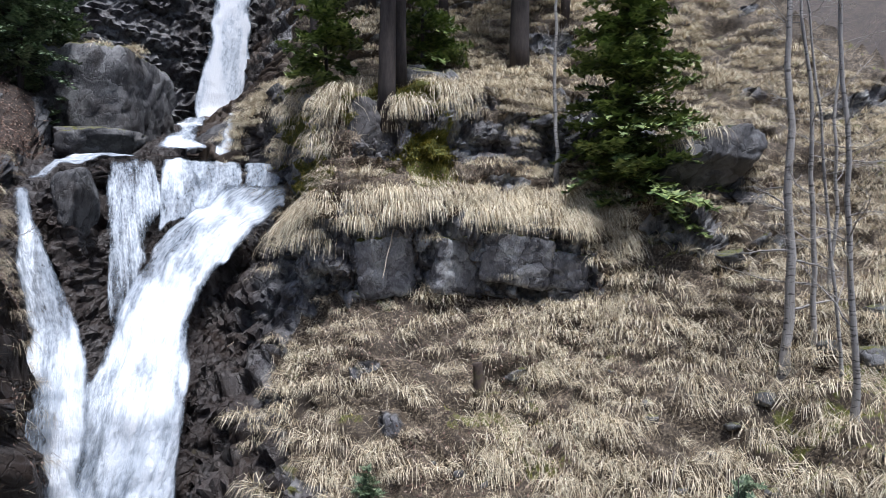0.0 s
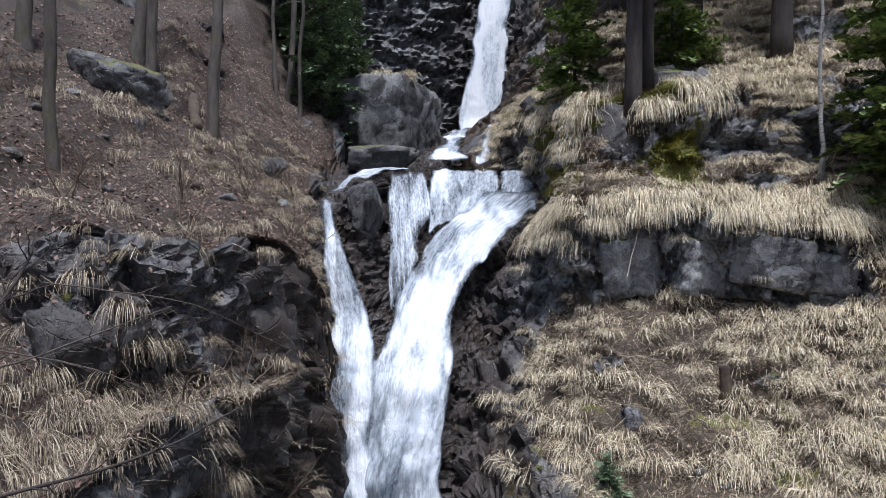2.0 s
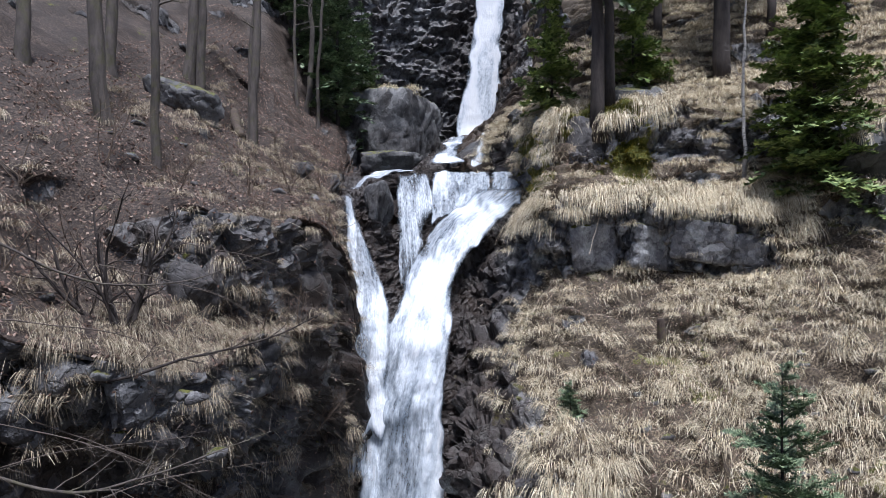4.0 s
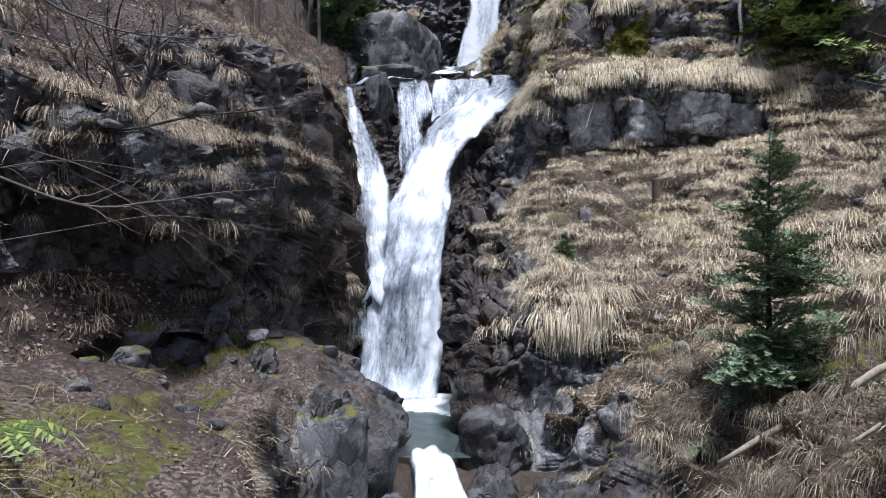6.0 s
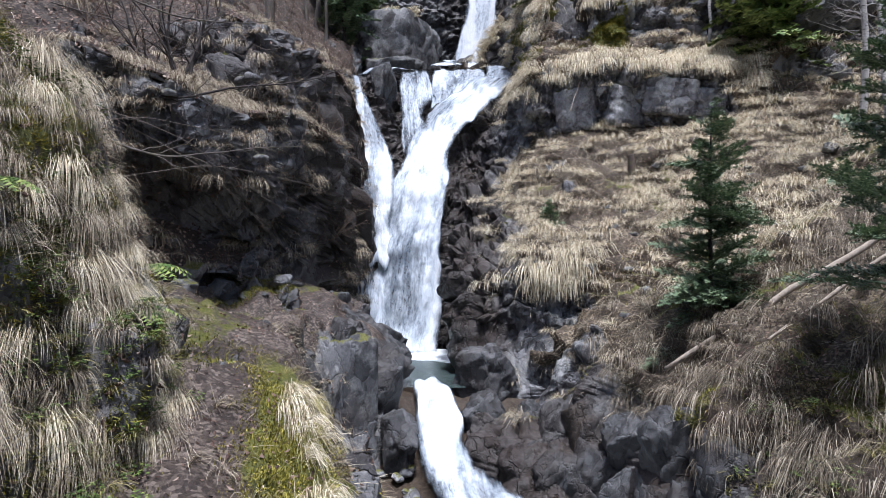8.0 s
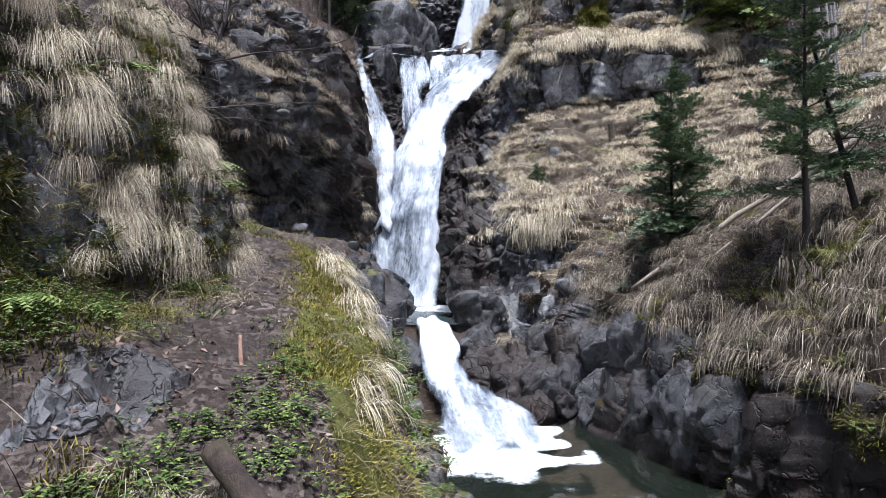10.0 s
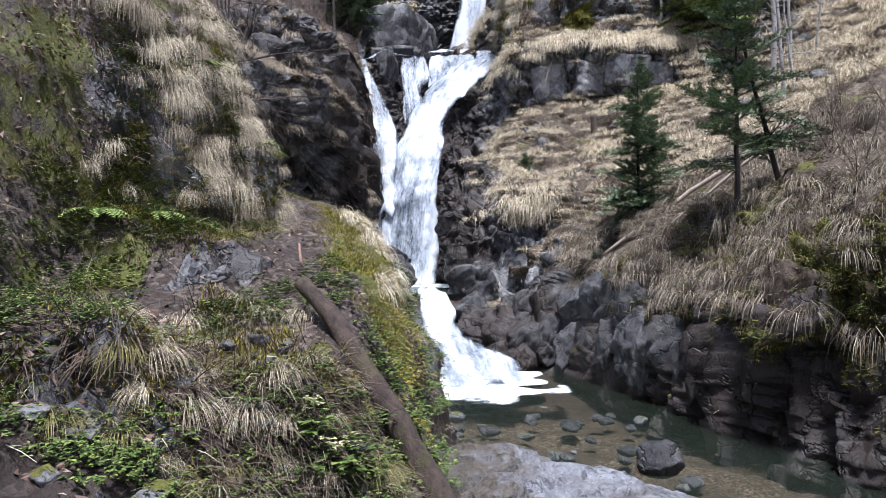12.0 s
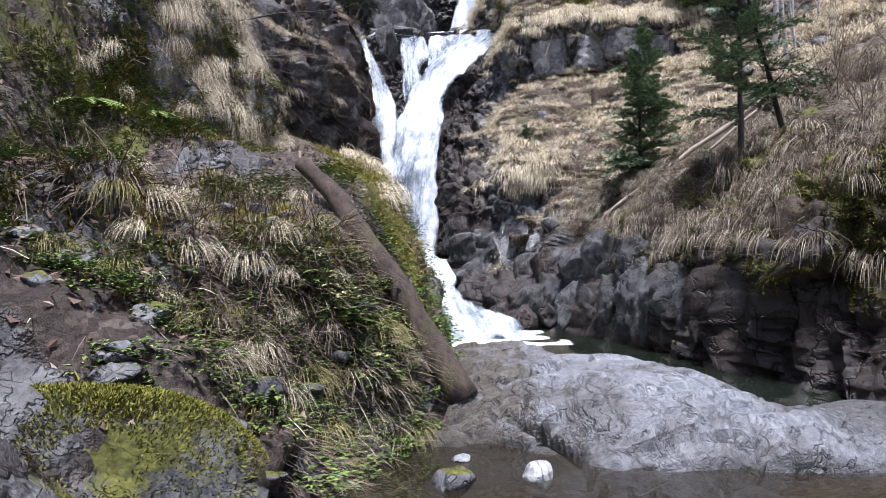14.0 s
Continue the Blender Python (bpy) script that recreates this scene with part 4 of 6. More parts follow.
# ---------------------------------------------------------------- makers of plants
def join(chunks):
    """(verts, quads, tris) chunks into one."""
    vs, qs, ts, base = [], [], [], 0
    for v, q, t in chunks:
        vs.append(v)
        if len(q):
            qs.append(np.asarray(q) + base)
        if len(t):
            ts.append(np.asarray(t) + base)
        base += len(v)
    return (np.concatenate(vs), np.concatenate(qs) if qs else np.zeros((0, 4), int), np.concatenate(ts) if ts else np.zeros((0, 3), int))


def blades(rng, base, start, length, width, droop, pull, stations=4):
    """Grass blades: base points, first directions, lengths, widths; droop bends down, pull (vector) combs."""
    n = len(base)
    d = unit(start.copy())
    p = base.copy()
    side = unit(np.cross(d, np.array([0, 0, 1.0])) + rng.normal(0, .3, (n, 3)))
    pts = [p.copy()]
    step = (length / (stations - 1))[:, None]
    for _ in range(stations - 1):
        p = p + d * step
        pts.append(p.copy())
        d = unit(d + np.array([0, 0, -1.0]) * droop[:, None] + pull)
    pts = np.stack(pts, 1)
    w = np.linspace(1, 0.25, stations)[None, :, None] * width[:, None, None] * 0.5
    L, R = pts - side[:, None] * w, pts + side[:, None] * w
    v = np.stack([L, R], 2).reshape(n, -1, 3)
    k = np.arange(stations - 1) * 2
    q = np.stack([k, k + 1, k + 3, k + 2], -1)
    quads = (q[None] + (np.arange(n) * stations * 2)[:, None, None]).reshape(-1, 4)
    return v.reshape(-1, 3), quads, np.zeros((0, 3), int)


def tussock(seed, n=90, length=0.5, width=0.009, droop=0.7, spread=0.8, comb=0.3, crown=0.1):
    """A mop of blades that rises a little and falls towards local -y."""
    rng = np.random.default_rng(seed)
    a = rng.uniform(0, 2 * np.pi, n)
    r = crown * np.sqrt(rng.uniform(0, 1, n))
    base = np.stack([r * np.cos(a) * 1.5, r * np.sin(a), rng.uniform(-0.05, 0.03, n)], -1)
    start = np.stack([spread * np.cos(a) + rng.normal(0, .18, n), .6 * spread * np.sin(a) - 0.5 + rng.normal(0, .18, n), rng.uniform(0.25, .8, n)], -1)
    return blades(rng, base, start, length * rng.uniform(.45, 1.15, n), width * rng.uniform(.6, 1.3, n), droop * rng.uniform(.7, 1.3, n), np.array([0, -comb, 0.0]))


def mop(seed, n=60, length=0.5, width=0.014, crown=0.15, fan=0.3, rise=0.3, droop=0.8, comb=0.3, stations=4):
    """A head of dead blades, combed down the slope like wet hair."""
    rng = np.random.default_rng(seed)
    a = rng.uniform(0, 2 * np.pi, n)
    r = np.sqrt(rng.uniform(0, 1, n))
    base = np.stack([1.5 * crown * r * np.cos(a), 0.8 * crown * r * np.sin(a), 0.5 * crown * (1 - r ** 2) - 0.02], -1)
    start = np.stack([fan * r * np.cos(a) + rng.normal(0, .12, n), 0.35 * np.sin(a) - 0.42 + rng.normal(0, .12, n), rise * rng.uniform(.3, 1.6, n)], -1)
    return blades(rng, base, start, length * rng.uniform(.5, 1.2, n), width * rng.uniform(.6, 1.35, n), droop * rng.uniform(.75, 1.25, n), np.array([0, -comb, 0.0]), stations)


def leaves(rng, pos, nor, size):
    """Curled fallen leaves lying on a surface."""
    n = len(pos)
    a = unit(np.cross(nor, rng.normal(0, 1, (n, 3))))
    b = np.cross(nor, a)
    s = size[:, None]
    lift = rng.uniform(0.05, 0.5, (n, 1))
    tip = pos + a * s * .5 + nor * (s * lift * rng.uniform(-.2, 1, (n, 1)) + .01)
    tail = pos - a * s * .5 + nor * (s * lift * rng.uniform(-.2, 1, (n, 1)) + .01)
    l = pos + b * s * .3 + nor * s * .15 * lift
    r = pos - b * s * .3 + nor * s * .3 * lift
    v = np.stack([tail, l, tip, r], 1).reshape(-1, 3)
    i = np.arange(n)[:, None] * 4
    return v, np.zeros((0, 4), int), np.concatenate([i + [0, 3, 2], i + [0, 2, 1]])


def tube(points, radii, sides=6, cap=True):
    pts, rad = np.asarray(points, float), np.asarray(radii, float)
    d = unit(np.gradient(pts, axis=0))
    ref = np.where(np.abs(d[:, 2:3]) > 0.9, np.array([[1.0, 0, 0]]), np.array([[0, 0, 1.0]]))
    a = unit(np.cross(d, ref))
    b = np.cross(d, a)
    ang = np.linspace(0, 2 * np.pi, sides, endpoint=False)
    v = pts[:, None] + rad[:, None, None] * (a[:, None] * np.cos(ang)[None, :, None] + b[:, None] * np.sin(ang)[None, :, None])
    m = len(pts)
    i = np.arange(m * sides).reshape(m, sides)
    q = np.stack([i[:-1], np.roll(i[:-1], -1, 1), np.roll(i[1:], -1, 1), i[1:]], -1).reshape(-1, 4)
    v = v.reshape(-1, 3)
    t = np.zeros((0, 3), int)
    if cap:
        v = np.concatenate([v, pts[:1], pts[-1:]])
        k = np.arange(sides)
        t = np.concatenate([np.stack([np.full(sides, m * sides), np.roll(k, -1), k], -1), np.stack([np.full(sides, m * sides + 1), k + (m - 1) * sides, np.roll(k, -1) + (m - 1) * sides], -1)])
    return v, q, t


def wander(rng, start, direction, length, steps, bend=0.15, lift=0.0):
    p, d, out = np.array(start, float), unit(np.array(direction, float)), [np.array(start, float)]
    for _ in range(steps):
        d = unit(d + rng.normal(0, bend, 3) + np.array([0, 0, lift]))
        p = p + d * length / steps
        out.append(p.copy())
    return np.array(out), d


def twigs_on(rng, pts, radius, count, length, depth=2, sides=4, lift=0.02, spread=0.9):
    """Side branches along a stem, branching again."""
    chunks = []
    for _ in range(count):
        t = rng.uniform(0.25, 1.0)
        k = min(int(t * (len(pts) - 1)), len(pts) - 2)
        along = unit(pts[k + 1] - pts[k])
        d = unit(along + spread * unit(rng.normal(0, 1, 3)))
        ln = length * rng.uniform(.5, 1.1) * (1.15 - 0.6 * t)
        r0 = radius * (1 - 0.7 * t) * 0.55
        sub, _ = wander(rng, pts[k] + (pts[k + 1] - pts[k]) * (t * (len(pts) - 1) - k), d, ln, 5, 0.2, lift)
        chunks.append(tube(sub, np.linspace(r0, max(r0 * .25, .0018), 6), sides, False))
        if depth > 1:
            chunks += twigs_on(rng, sub, r0, 4, ln * .5, depth - 1, 3, lift, spread)
    return chunks


def needle_spray(seed, L, gap=0.05, needle=0.046, pitch=0.02):
    """A fir branch of length L along +x, flat, drooping a little, with needled side twigs."""
    rng = np.random.default_rng(seed)
    xs = np.linspace(0, L, 8)
    zs = 0.05 * xs - 0.16 * xs ** 2 / max(L, .3)
    stem = np.stack([xs, 0 * xs, zs], -1)
    chunks = [tube(stem, np.linspace(0.012 * L + .003, .002, 8), 4, False)]
    lines = [(stem[2], stem[-1])]
    for x in np.arange(L * .15, L, gap):
        for s in (-1, 1):
            ln = min(0.42 * (L - x) + 0.06, 0.4) * rng.uniform(.7, 1.1)
            p = np.array([x, 0, np.interp(x, xs, zs)])
            e = p + ln * unit(np.array([0.75, s * 0.7, rng.uniform(-.45, .5)]))
            lines.append((p, e))
    vs, ts, base = [], [], 0
    for p, e in lines:
        ln = np.linalg.norm(e - p)
        m = max(3, int(ln / pitch))
        t = (np.arange(m) + .5) / m
        c = p + (e - p) * t[:, None]
        d = (e - p) / ln
        side = unit(np.cross(d, [0, 0, 1.0]))
        for s in (-1, 1):
            tip = c + (side * s * .85 + d * .55 + rng.uniform(-.5, .7, (m, 1)) * np.array([0, 0, 1.0])) * needle * rng.uniform(.7, 1.2, (m, 1)) + rng.normal(0, .004, (m, 3))
            b0, b1 = c - d * pitch * .6, c + d * pitch * .6
            vs.append(np.stack([b0, b1, tip], 1).reshape(-1, 3))
            ts.append(np.arange(m * 3).reshape(-1, 3) + base)
            base += m * 3
    chunks.append((np.concatenate(vs), np.zeros((0, 4), int), np.concatenate(ts)))
    return join(chunks)


SPRAYS = {L: [needle_spray(int(L * 100) + k, L, 0.055 if L > .5 else 0.04, .055, .032) for k in range(2)] for L in (0.35, 0.7, 1.1, 1.6)}
SPRAYS_FAR = {L: [needle_spray(int(L * 100) + k, L, 0.2, .15, .12) for k in range(2)] for L in (0.7, 1.6, 2.4)}


def turned(v, yaw, tilt, at):
    c, s = math.cos(tilt), math.sin(tilt)
    w = np.stack([v[:, 0] * c - v[:, 2] * s, v[:, 1], v[:, 0] * s + v[:, 2] * c], -1)
    c, s = math.cos(yaw), math.sin(yaw)
    return np.stack([w[:, 0] * c - w[:, 1] * s, w[:, 0] * s + w[:, 1] * c, w[:, 2]], -1) + at


def fir(name, label, at, height, radius, seed, material, bark, lean=(0, 0), clear=0.05, trunk_r=None, gap=0.24, group="", thin=1.0, tipdrop=0.0, sprays=SPRAYS):
    rng = np.random.default_rng(seed)
    root = thing(name, label, "tree", group, at)
    tr = trunk_r or 0.011 * height + 0.015
    hs = np.linspace(-0.25, height, 14)
    pts = np.stack([lean[0] * hs, lean[1] * hs, hs], -1)
    pts[1:-1, :2] += rng.normal(0, .012 * height / 5, (12, 2))
    v, q, t = tube(pts, tr * (1 - np.clip(hs, 0, height) / height * .93), 8)
    part("trunk", mesh_of("trunk", v, q, t), bark, root)
    chunks = []
    z = height * clear
    while z < height * .985:
        f = z / height
        reach = radius * (1 - f) ** 0.7 * (1 if f > clear + .06 else .8) + 0.08
        for k in range(int(max(3, 5 * thin * (1 - .3 * f)))):
            L = reach * rng.uniform(.35, 1.2)
            key = min(sprays, key=lambda a: abs(a - L))
            v, q, t = sprays[key][rng.integers(2)]
            v = v * (L / key)
            yaw = rng.uniform(0, 2 * np.pi)
            tilt = radians(rng.uniform(-24, 26) + 30 * f - 2 * (1 - f) - tipdrop)
            zz = z + rng.uniform(-.1, .1)
            chunks.append((turned(v, yaw, tilt, np.array([lean[0] * zz, lean[1] * zz, zz])), q, t))
        z += gap * rng.uniform(.75, 1.25)
    v, q, t = join(chunks)
    part("crown", mesh_of("crown", v, q, t, False), material, root)
    return root


def bare_tree(name, label, at, height, radius, seed, bark, lean=(0, 0), branches=14, reach=0.25, group="", low=0.3):
    rng = np.random.default_rng(seed)
    root = thing(name, label, "tree", group, at)
    hs = np.linspace(-1.4, height, 17)
    pts = np.stack([lean[0] * hs, lean[1] * hs, hs], -1)
    pts[2:, :2] += np.cumsum(rng.normal(0, .028 * height / 6, (15, 2)), 0)
    v, q, t = tube(pts, radius * (1 - 0.6 * np.clip(hs, 0, height) / height) * np.where(hs < .1, 1.35, 1), 9)
    part("trunk", mesh_of("trunk", v, q, t), bark, root)
    chunks = []
    for _ in range(branches):
        f = rng.uniform(low, 1)
        p = np.array([np.interp(f * height, hs, pts[:, k]) for k in range(3)])
        a = rng.uniform(0, 2 * np.pi)
        sub, _ = wander(rng, p, (math.cos(a), math.sin(a), rng.uniform(-.1, .7)), height * reach * (1.2 - f) * rng.uniform(.6, 1.3), 7, .16, .02)
        r0 = radius * .3 * (1.2 - f)
        chunks.append(tube(sub, np.linspace(r0, .003, 8), 5, False))
        chunks += twigs_on(rng, sub, r0, 5, .5, 2)
    if chunks:
        v, q, t = join(chunks)
        part("crown", mesh_of("crown", v, q, t), bark, root, "bare leafless branches")
    return root


def boulder(name, label, at, size, seed, material, turn=0.0, rough=0.16, res=40, group="", tilt=(0, 0), square=3.2):
    """A broken block of rock: a rounded box cut by tilted facets."""
    th, ph = np.meshgrid(np.linspace(0.02, np.pi - 0.02, res), np.linspace(0, 2 * np.pi, res * 2 + 1), indexing="ij")
    d = np.stack([np.sin(th) * np.cos(ph), np.sin(th) * np.sin(ph), np.cos(th)], -1)
    p = d / (np.abs(d) ** square).sum(-1, keepdims=True) ** (1 / square)
    rng = np.random.default_rng(seed)
    for k in range(16 if square < 9 else 0):
        cut = unit(rng.normal(0, 1, 3))
        p = p - np.clip(p @ cut - rng.uniform(.55, .95) * (1 if square < 5 else 1.25), 0, None)[..., None] * cut * (.9 if rough > .09 else .6)
    f1, e1 = facets(p, 0.7, seed)
    f2, _ = facets(p, 0.28, seed + 5)
    p = p * (1 + rough * .5 * f1 + rough * .3 * f2 + .03 * vnoise(p, .2, seed) - .06 * np.exp(-(e1 / .05) ** 2))[..., None]
    p = p * np.array(size) * 0.5
    me = mesh_of(name, p[:, ::-1], grid_quads(res, res * 2 + 1))
    ob = part(name, me, material)
    ob.matrix_world = pose(*at, tilt[0], tilt[1], turn)
    return tagged(ob, label, "rock", group)


# ---------------------------------------------------------------- scattering
def pick(surface, n, spacing, keep, seed):
    """Points on a surface, no two nearer than spacing. keep(Q, N, rock, moss) gives a chance per corner."""
    rng = np.random.default_rng(seed)
    Q, N, rock, moss = SURFACES[surface]
    span = np.linalg.norm(np.gradient(Q, axis=0), axis=-1) * np.linalg.norm(np.gradient(Q, axis=1), axis=-1)
    w = np.clip(keep(Q, N, rock, moss), 0, None) * span
    q, m, w = Q.reshape(-1, 3), N.reshape(-1, 3), w.ravel()
    if spacing <= 0:
        idx = rng.choice(len(q), size=n, p=w / w.sum())
        off = rng.normal(0, .035, (n, 3))
        return q[idx] + off - (off * m[idx]).sum(1, keepdims=True) * m[idx], m[idx]
    idx = rng.choice(len(q), size=min(n * 6, int((w > 0).sum())), replace=False, p=w / w.sum())
    taken, out = {}, []
    for k in idx:
        c = tuple(np.floor(q[k] / spacing).astype(int))
        near = False
        for dx in (-1, 0, 1):
            for dy in (-1, 0, 1):
                for dz in (-1, 0, 1):
                    for o in taken.get((c[0] + dx, c[1] + dy, c[2] + dz), ()):
                        near |= ((q[o] - q[k]) ** 2).sum() < spacing ** 2
        if not near:
            taken.setdefault(c, []).append(k)
            out.append(k)
            if len(out) >= n:
                break
    return q[out], m[out]


def downhill(nor):
    """The yaw that turns local -y downhill."""
    return 0.55 * np.arctan2(nor[:, 0], -nor[:, 1])


def in_box(Q, x0, x1, y0, y1, z0=-9, z1=99):
    return ((Q[..., 0] > x0) & (Q[..., 0] < x1) & (Q[..., 1] > y0) & (Q[..., 1] < y1) & (Q[..., 2] > z0) & (Q[..., 2] < z1)).astype(float)


def plant(name, label, meshes, material, pos, yaw, scale, singles, group, category="grass", stuff_label="", squash=None):
    """The first `singles` as things of their own that share meshes, the rest joined."""
    datas = []
    for v, q, t in meshes:
        me = mesh_of(name, v, q, t, False)
        me.materials.append(material)
        datas.append(me)
    rest = []
    for k in range(len(pos)):
        i = k % len(meshes)
        if k < singles:
            ob = new(name, datas[i])
            ob.matrix_world = Matrix.Translation(pos[k]) @ Matrix.Rotation(float(yaw[k]), 4, "Z") @ Matrix.Scale(float(scale[k]), 4)
            tagged(ob, label, category, group)
        else:
            v, q, t = meshes[i]
            rest.append((turned(v * scale[k], yaw[k], 0.0, pos[k]), q, t))
    if rest:
        v, q, t = join(rest)
        tagged(part(name + "_cover", mesh_of(name + "_cover", v, q, t, False), material), stuff_label or label, category, kind="stuff")


def nearest_first(pos, nor, to):
    order = np.argsort(((pos - np.array(to)) ** 2).sum(1))
    return pos[order], nor[order]


RNG = np.random.default_rng(5)
TUSSOCKS = [mop(100 + k, 76, 0.46, 0.012, .18, .25 + .06 * (k % 3), .2, 1.3, .1, 3) for k in range(8)]
HANGING = [mop(120 + k, 72, 0.6, 0.0105, .17, .2, .25, 1.3, .06) for k in range(6)]
SMALL = [mop(140 + k, 60, 0.36, 0.007, .07, .5, .5, .55, .15) for k in range(5)]
LONG = [mop(160 + k, 190, 0.9, 0.0055, .16, .2, .3, 1.3, .05) for k in range(5)]
GREEN = [tussock(180 + k, 60, 0.3, 0.007, 0.4, .85, .1, .07) for k in range(4)]

# straw tussocks of the sunny hillside
pos, nor = pick("hillside_ground", 2300, 0.26, lambda Q, N, r, m: in_box(Q, 1.5, 19, 5.5, 27) * np.where(r < .55, 1.0, .12) * (0.25 + smooth(-.5, .5, fbm(Q, 2.5, 2, 91))) * (.25 + .75 * smooth(3, 5.5, Q[..., 2])) * (1 + .8 * smooth(8, 11, Q[..., 0])) * (1 - .8 * in_box(Q, 3.2, 7.6, 15, 22.5, 12.2, 15)) * smooth(-.3, .3, N[..., 2] + .1), 1)
pos, nor = nearest_first(pos, nor, (5, 9, 6))
plant("grass_tussock", "dry straw-coloured grass tussock drooping down the slope", TUSSOCKS, STRAW, pos + .08 * nor, downhill(nor) + RNG.normal(0, .3, len(pos)), RNG.uniform(.65, 1.3, len(pos)), 200, "tussocks on the hillside",
      stuff_label="dry straw-coloured tussocks covering the hillside")
# fringe that hangs over the grey cliff's lip
pos, nor = pick("hillside_ground", 330, 0.2, lambda Q, N, r, m: in_box(Q, 2.6, 11, 13.4, 19.2, 10, 11.5) * smooth(.15, .5, N[..., 2]) * smooth(-.45, .3, vnoise(Q, .8, 101)) + in_box(Q, 3.0, 8, 16, 22, 12.6, 15.2) * .3 * smooth(0, .4, vnoise(Q, .7, 103)) + in_box(Q, 1.4, 4.2, 9.6, 11.5, 3.2, 4.5) * smooth(-.3, .35, vnoise(Q, .7, 107)), 2)
plant("hanging_tussock", "pale dry tussock hanging over a rock lip", HANGING, STRAW, pos, downhill(nor), RNG.uniform(.9, 1.5, len(pos)), 40, "tussocks on the cliff lip", stuff_label="pale dry tussocks fringing the rock lip")
# right bank above the stream, in a darker, greyer sedge
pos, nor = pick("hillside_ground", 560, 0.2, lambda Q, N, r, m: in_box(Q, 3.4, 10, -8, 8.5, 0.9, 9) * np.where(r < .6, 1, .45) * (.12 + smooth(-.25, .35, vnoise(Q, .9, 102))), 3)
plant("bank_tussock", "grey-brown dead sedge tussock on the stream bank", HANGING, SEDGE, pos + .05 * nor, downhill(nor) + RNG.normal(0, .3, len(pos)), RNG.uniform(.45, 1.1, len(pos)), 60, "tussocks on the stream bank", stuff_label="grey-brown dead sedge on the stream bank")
# left slope
pos, nor = pick("bank_ground", 420, 0.28, lambda Q, N, r, m: in_box(Q, -10, -2.3, 3, 24) * (smooth(.1, .6, fbm(Q, 2.0, 2, 95)) + .9 * in_box(Q, -7, -2.6, 4, 10.5, 6, 9) + .15) * np.where(r < .8, 1, .35), 4)
pos, nor = nearest_first(pos, nor, (-4, 5, 7))
plant("slope_tussock", "brownish dry tussock on the leafy slope", TUSSOCKS[2:] + HANGING, HANG, pos, downhill(nor) + RNG.normal(0, .3, len(pos)), RNG.uniform(.5, 1.05, len(pos)), 60, "tussocks on the left slope", stuff_label="brownish dry tussocks on the leafy slope")
# pale fringe along the lips of the left bank
pos, nor = pick("bank_ground", 80, 0.24, lambda Q, N, r, m: in_box(Q, -7.2, -2.7, 4.4, 8.2, 6.9, 8.5) * smooth(.1, .5, N[..., 2]) + in_box(Q, -6.5, -3, 7.6, 13, 9.7, 10.8) * smooth(.1, .5, N[..., 2]) * .3 * smooth(-.1, .4, vnoise(Q, .9, 3)), 41)
plant("lip_tussock", "pale dry tussock hanging over the dark cliff", HANGING, HANG, pos, downhill(nor) + RNG.normal(0, .2, len(pos)), RNG.uniform(.4, .85, len(pos)), 40, "tussocks on the dark cliff", stuff_label="pale dry tussocks fringing the dark cliff")
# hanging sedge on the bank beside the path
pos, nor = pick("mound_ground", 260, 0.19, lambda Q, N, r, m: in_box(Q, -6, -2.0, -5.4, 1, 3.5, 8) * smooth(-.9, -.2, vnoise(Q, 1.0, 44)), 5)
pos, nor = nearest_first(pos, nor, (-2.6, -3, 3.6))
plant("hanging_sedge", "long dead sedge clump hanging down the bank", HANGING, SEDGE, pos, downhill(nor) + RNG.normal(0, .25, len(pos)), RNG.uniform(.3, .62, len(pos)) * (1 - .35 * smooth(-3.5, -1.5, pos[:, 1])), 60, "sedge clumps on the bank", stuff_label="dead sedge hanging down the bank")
# overhanging mops on the lips of the near bank
LIPS = [(-3.55, -4.75, -2.75, -4.0, 18, .8), (-2.85, -4.6, -2.5, -3.0, 16, .66), (-3.4, -6.1, -3.1, -5.6, 4, .45), (-2.55, -3.2, -2.35, -2.0, 9, .7), (-4.3, -5.2, -3.6, -4.6, 8, .85), (-3.1, -3.6, -2.75, -2.2, 16, .75), (-3.45, -3.2, -3.05, -1.6, 12, .75), (-2.75, -1.6, -2.2, -2.7, 14, .6), (-3.6, -2.4, -3.2, -.8, 8, .8)]
lip = np.random.default_rng(12)
pos, scale = [], []
for xa, ya, xb, yb, count, size in LIPS:
    for k in range(count):
        f = lip.uniform()
        x, y = xa + (xb - xa) * f + lip.normal(0, .09), ya + (yb - ya) * f + lip.normal(0, .09)
        pos.append((x, y, float(mound_height(np.array([x]), np.array([y]))[0]) + .02))
        scale.append(.85 * size * lip.uniform(.75, 1.15))
pos, scale = np.array(pos), np.array(scale)
yaw = 0.55 + lip.normal(0, .35, len(pos))
plant("hanging_mop", "long pale dead sedge mop hanging over the bank's lip", LONG, STRAW, pos[::2], yaw[::2], scale[::2], 60, "sedge mops on the bank's lips")
plant("brown_mop", "long brown dead sedge mop hanging over the bank's lip", LONG, HANG, pos[1::2], yaw[1::2], scale[1::2], 60, "sedge mops on the bank's lips")


def off_log(Q):
    """0 along the leaning log and on its stream side, 1 well behind it."""
    away = ((Q[..., 1] + 6.3) * 1.45 + (Q[..., 0] + 1.05) * 1.68) / 2.22
    return smooth(-.15, -.4, away)


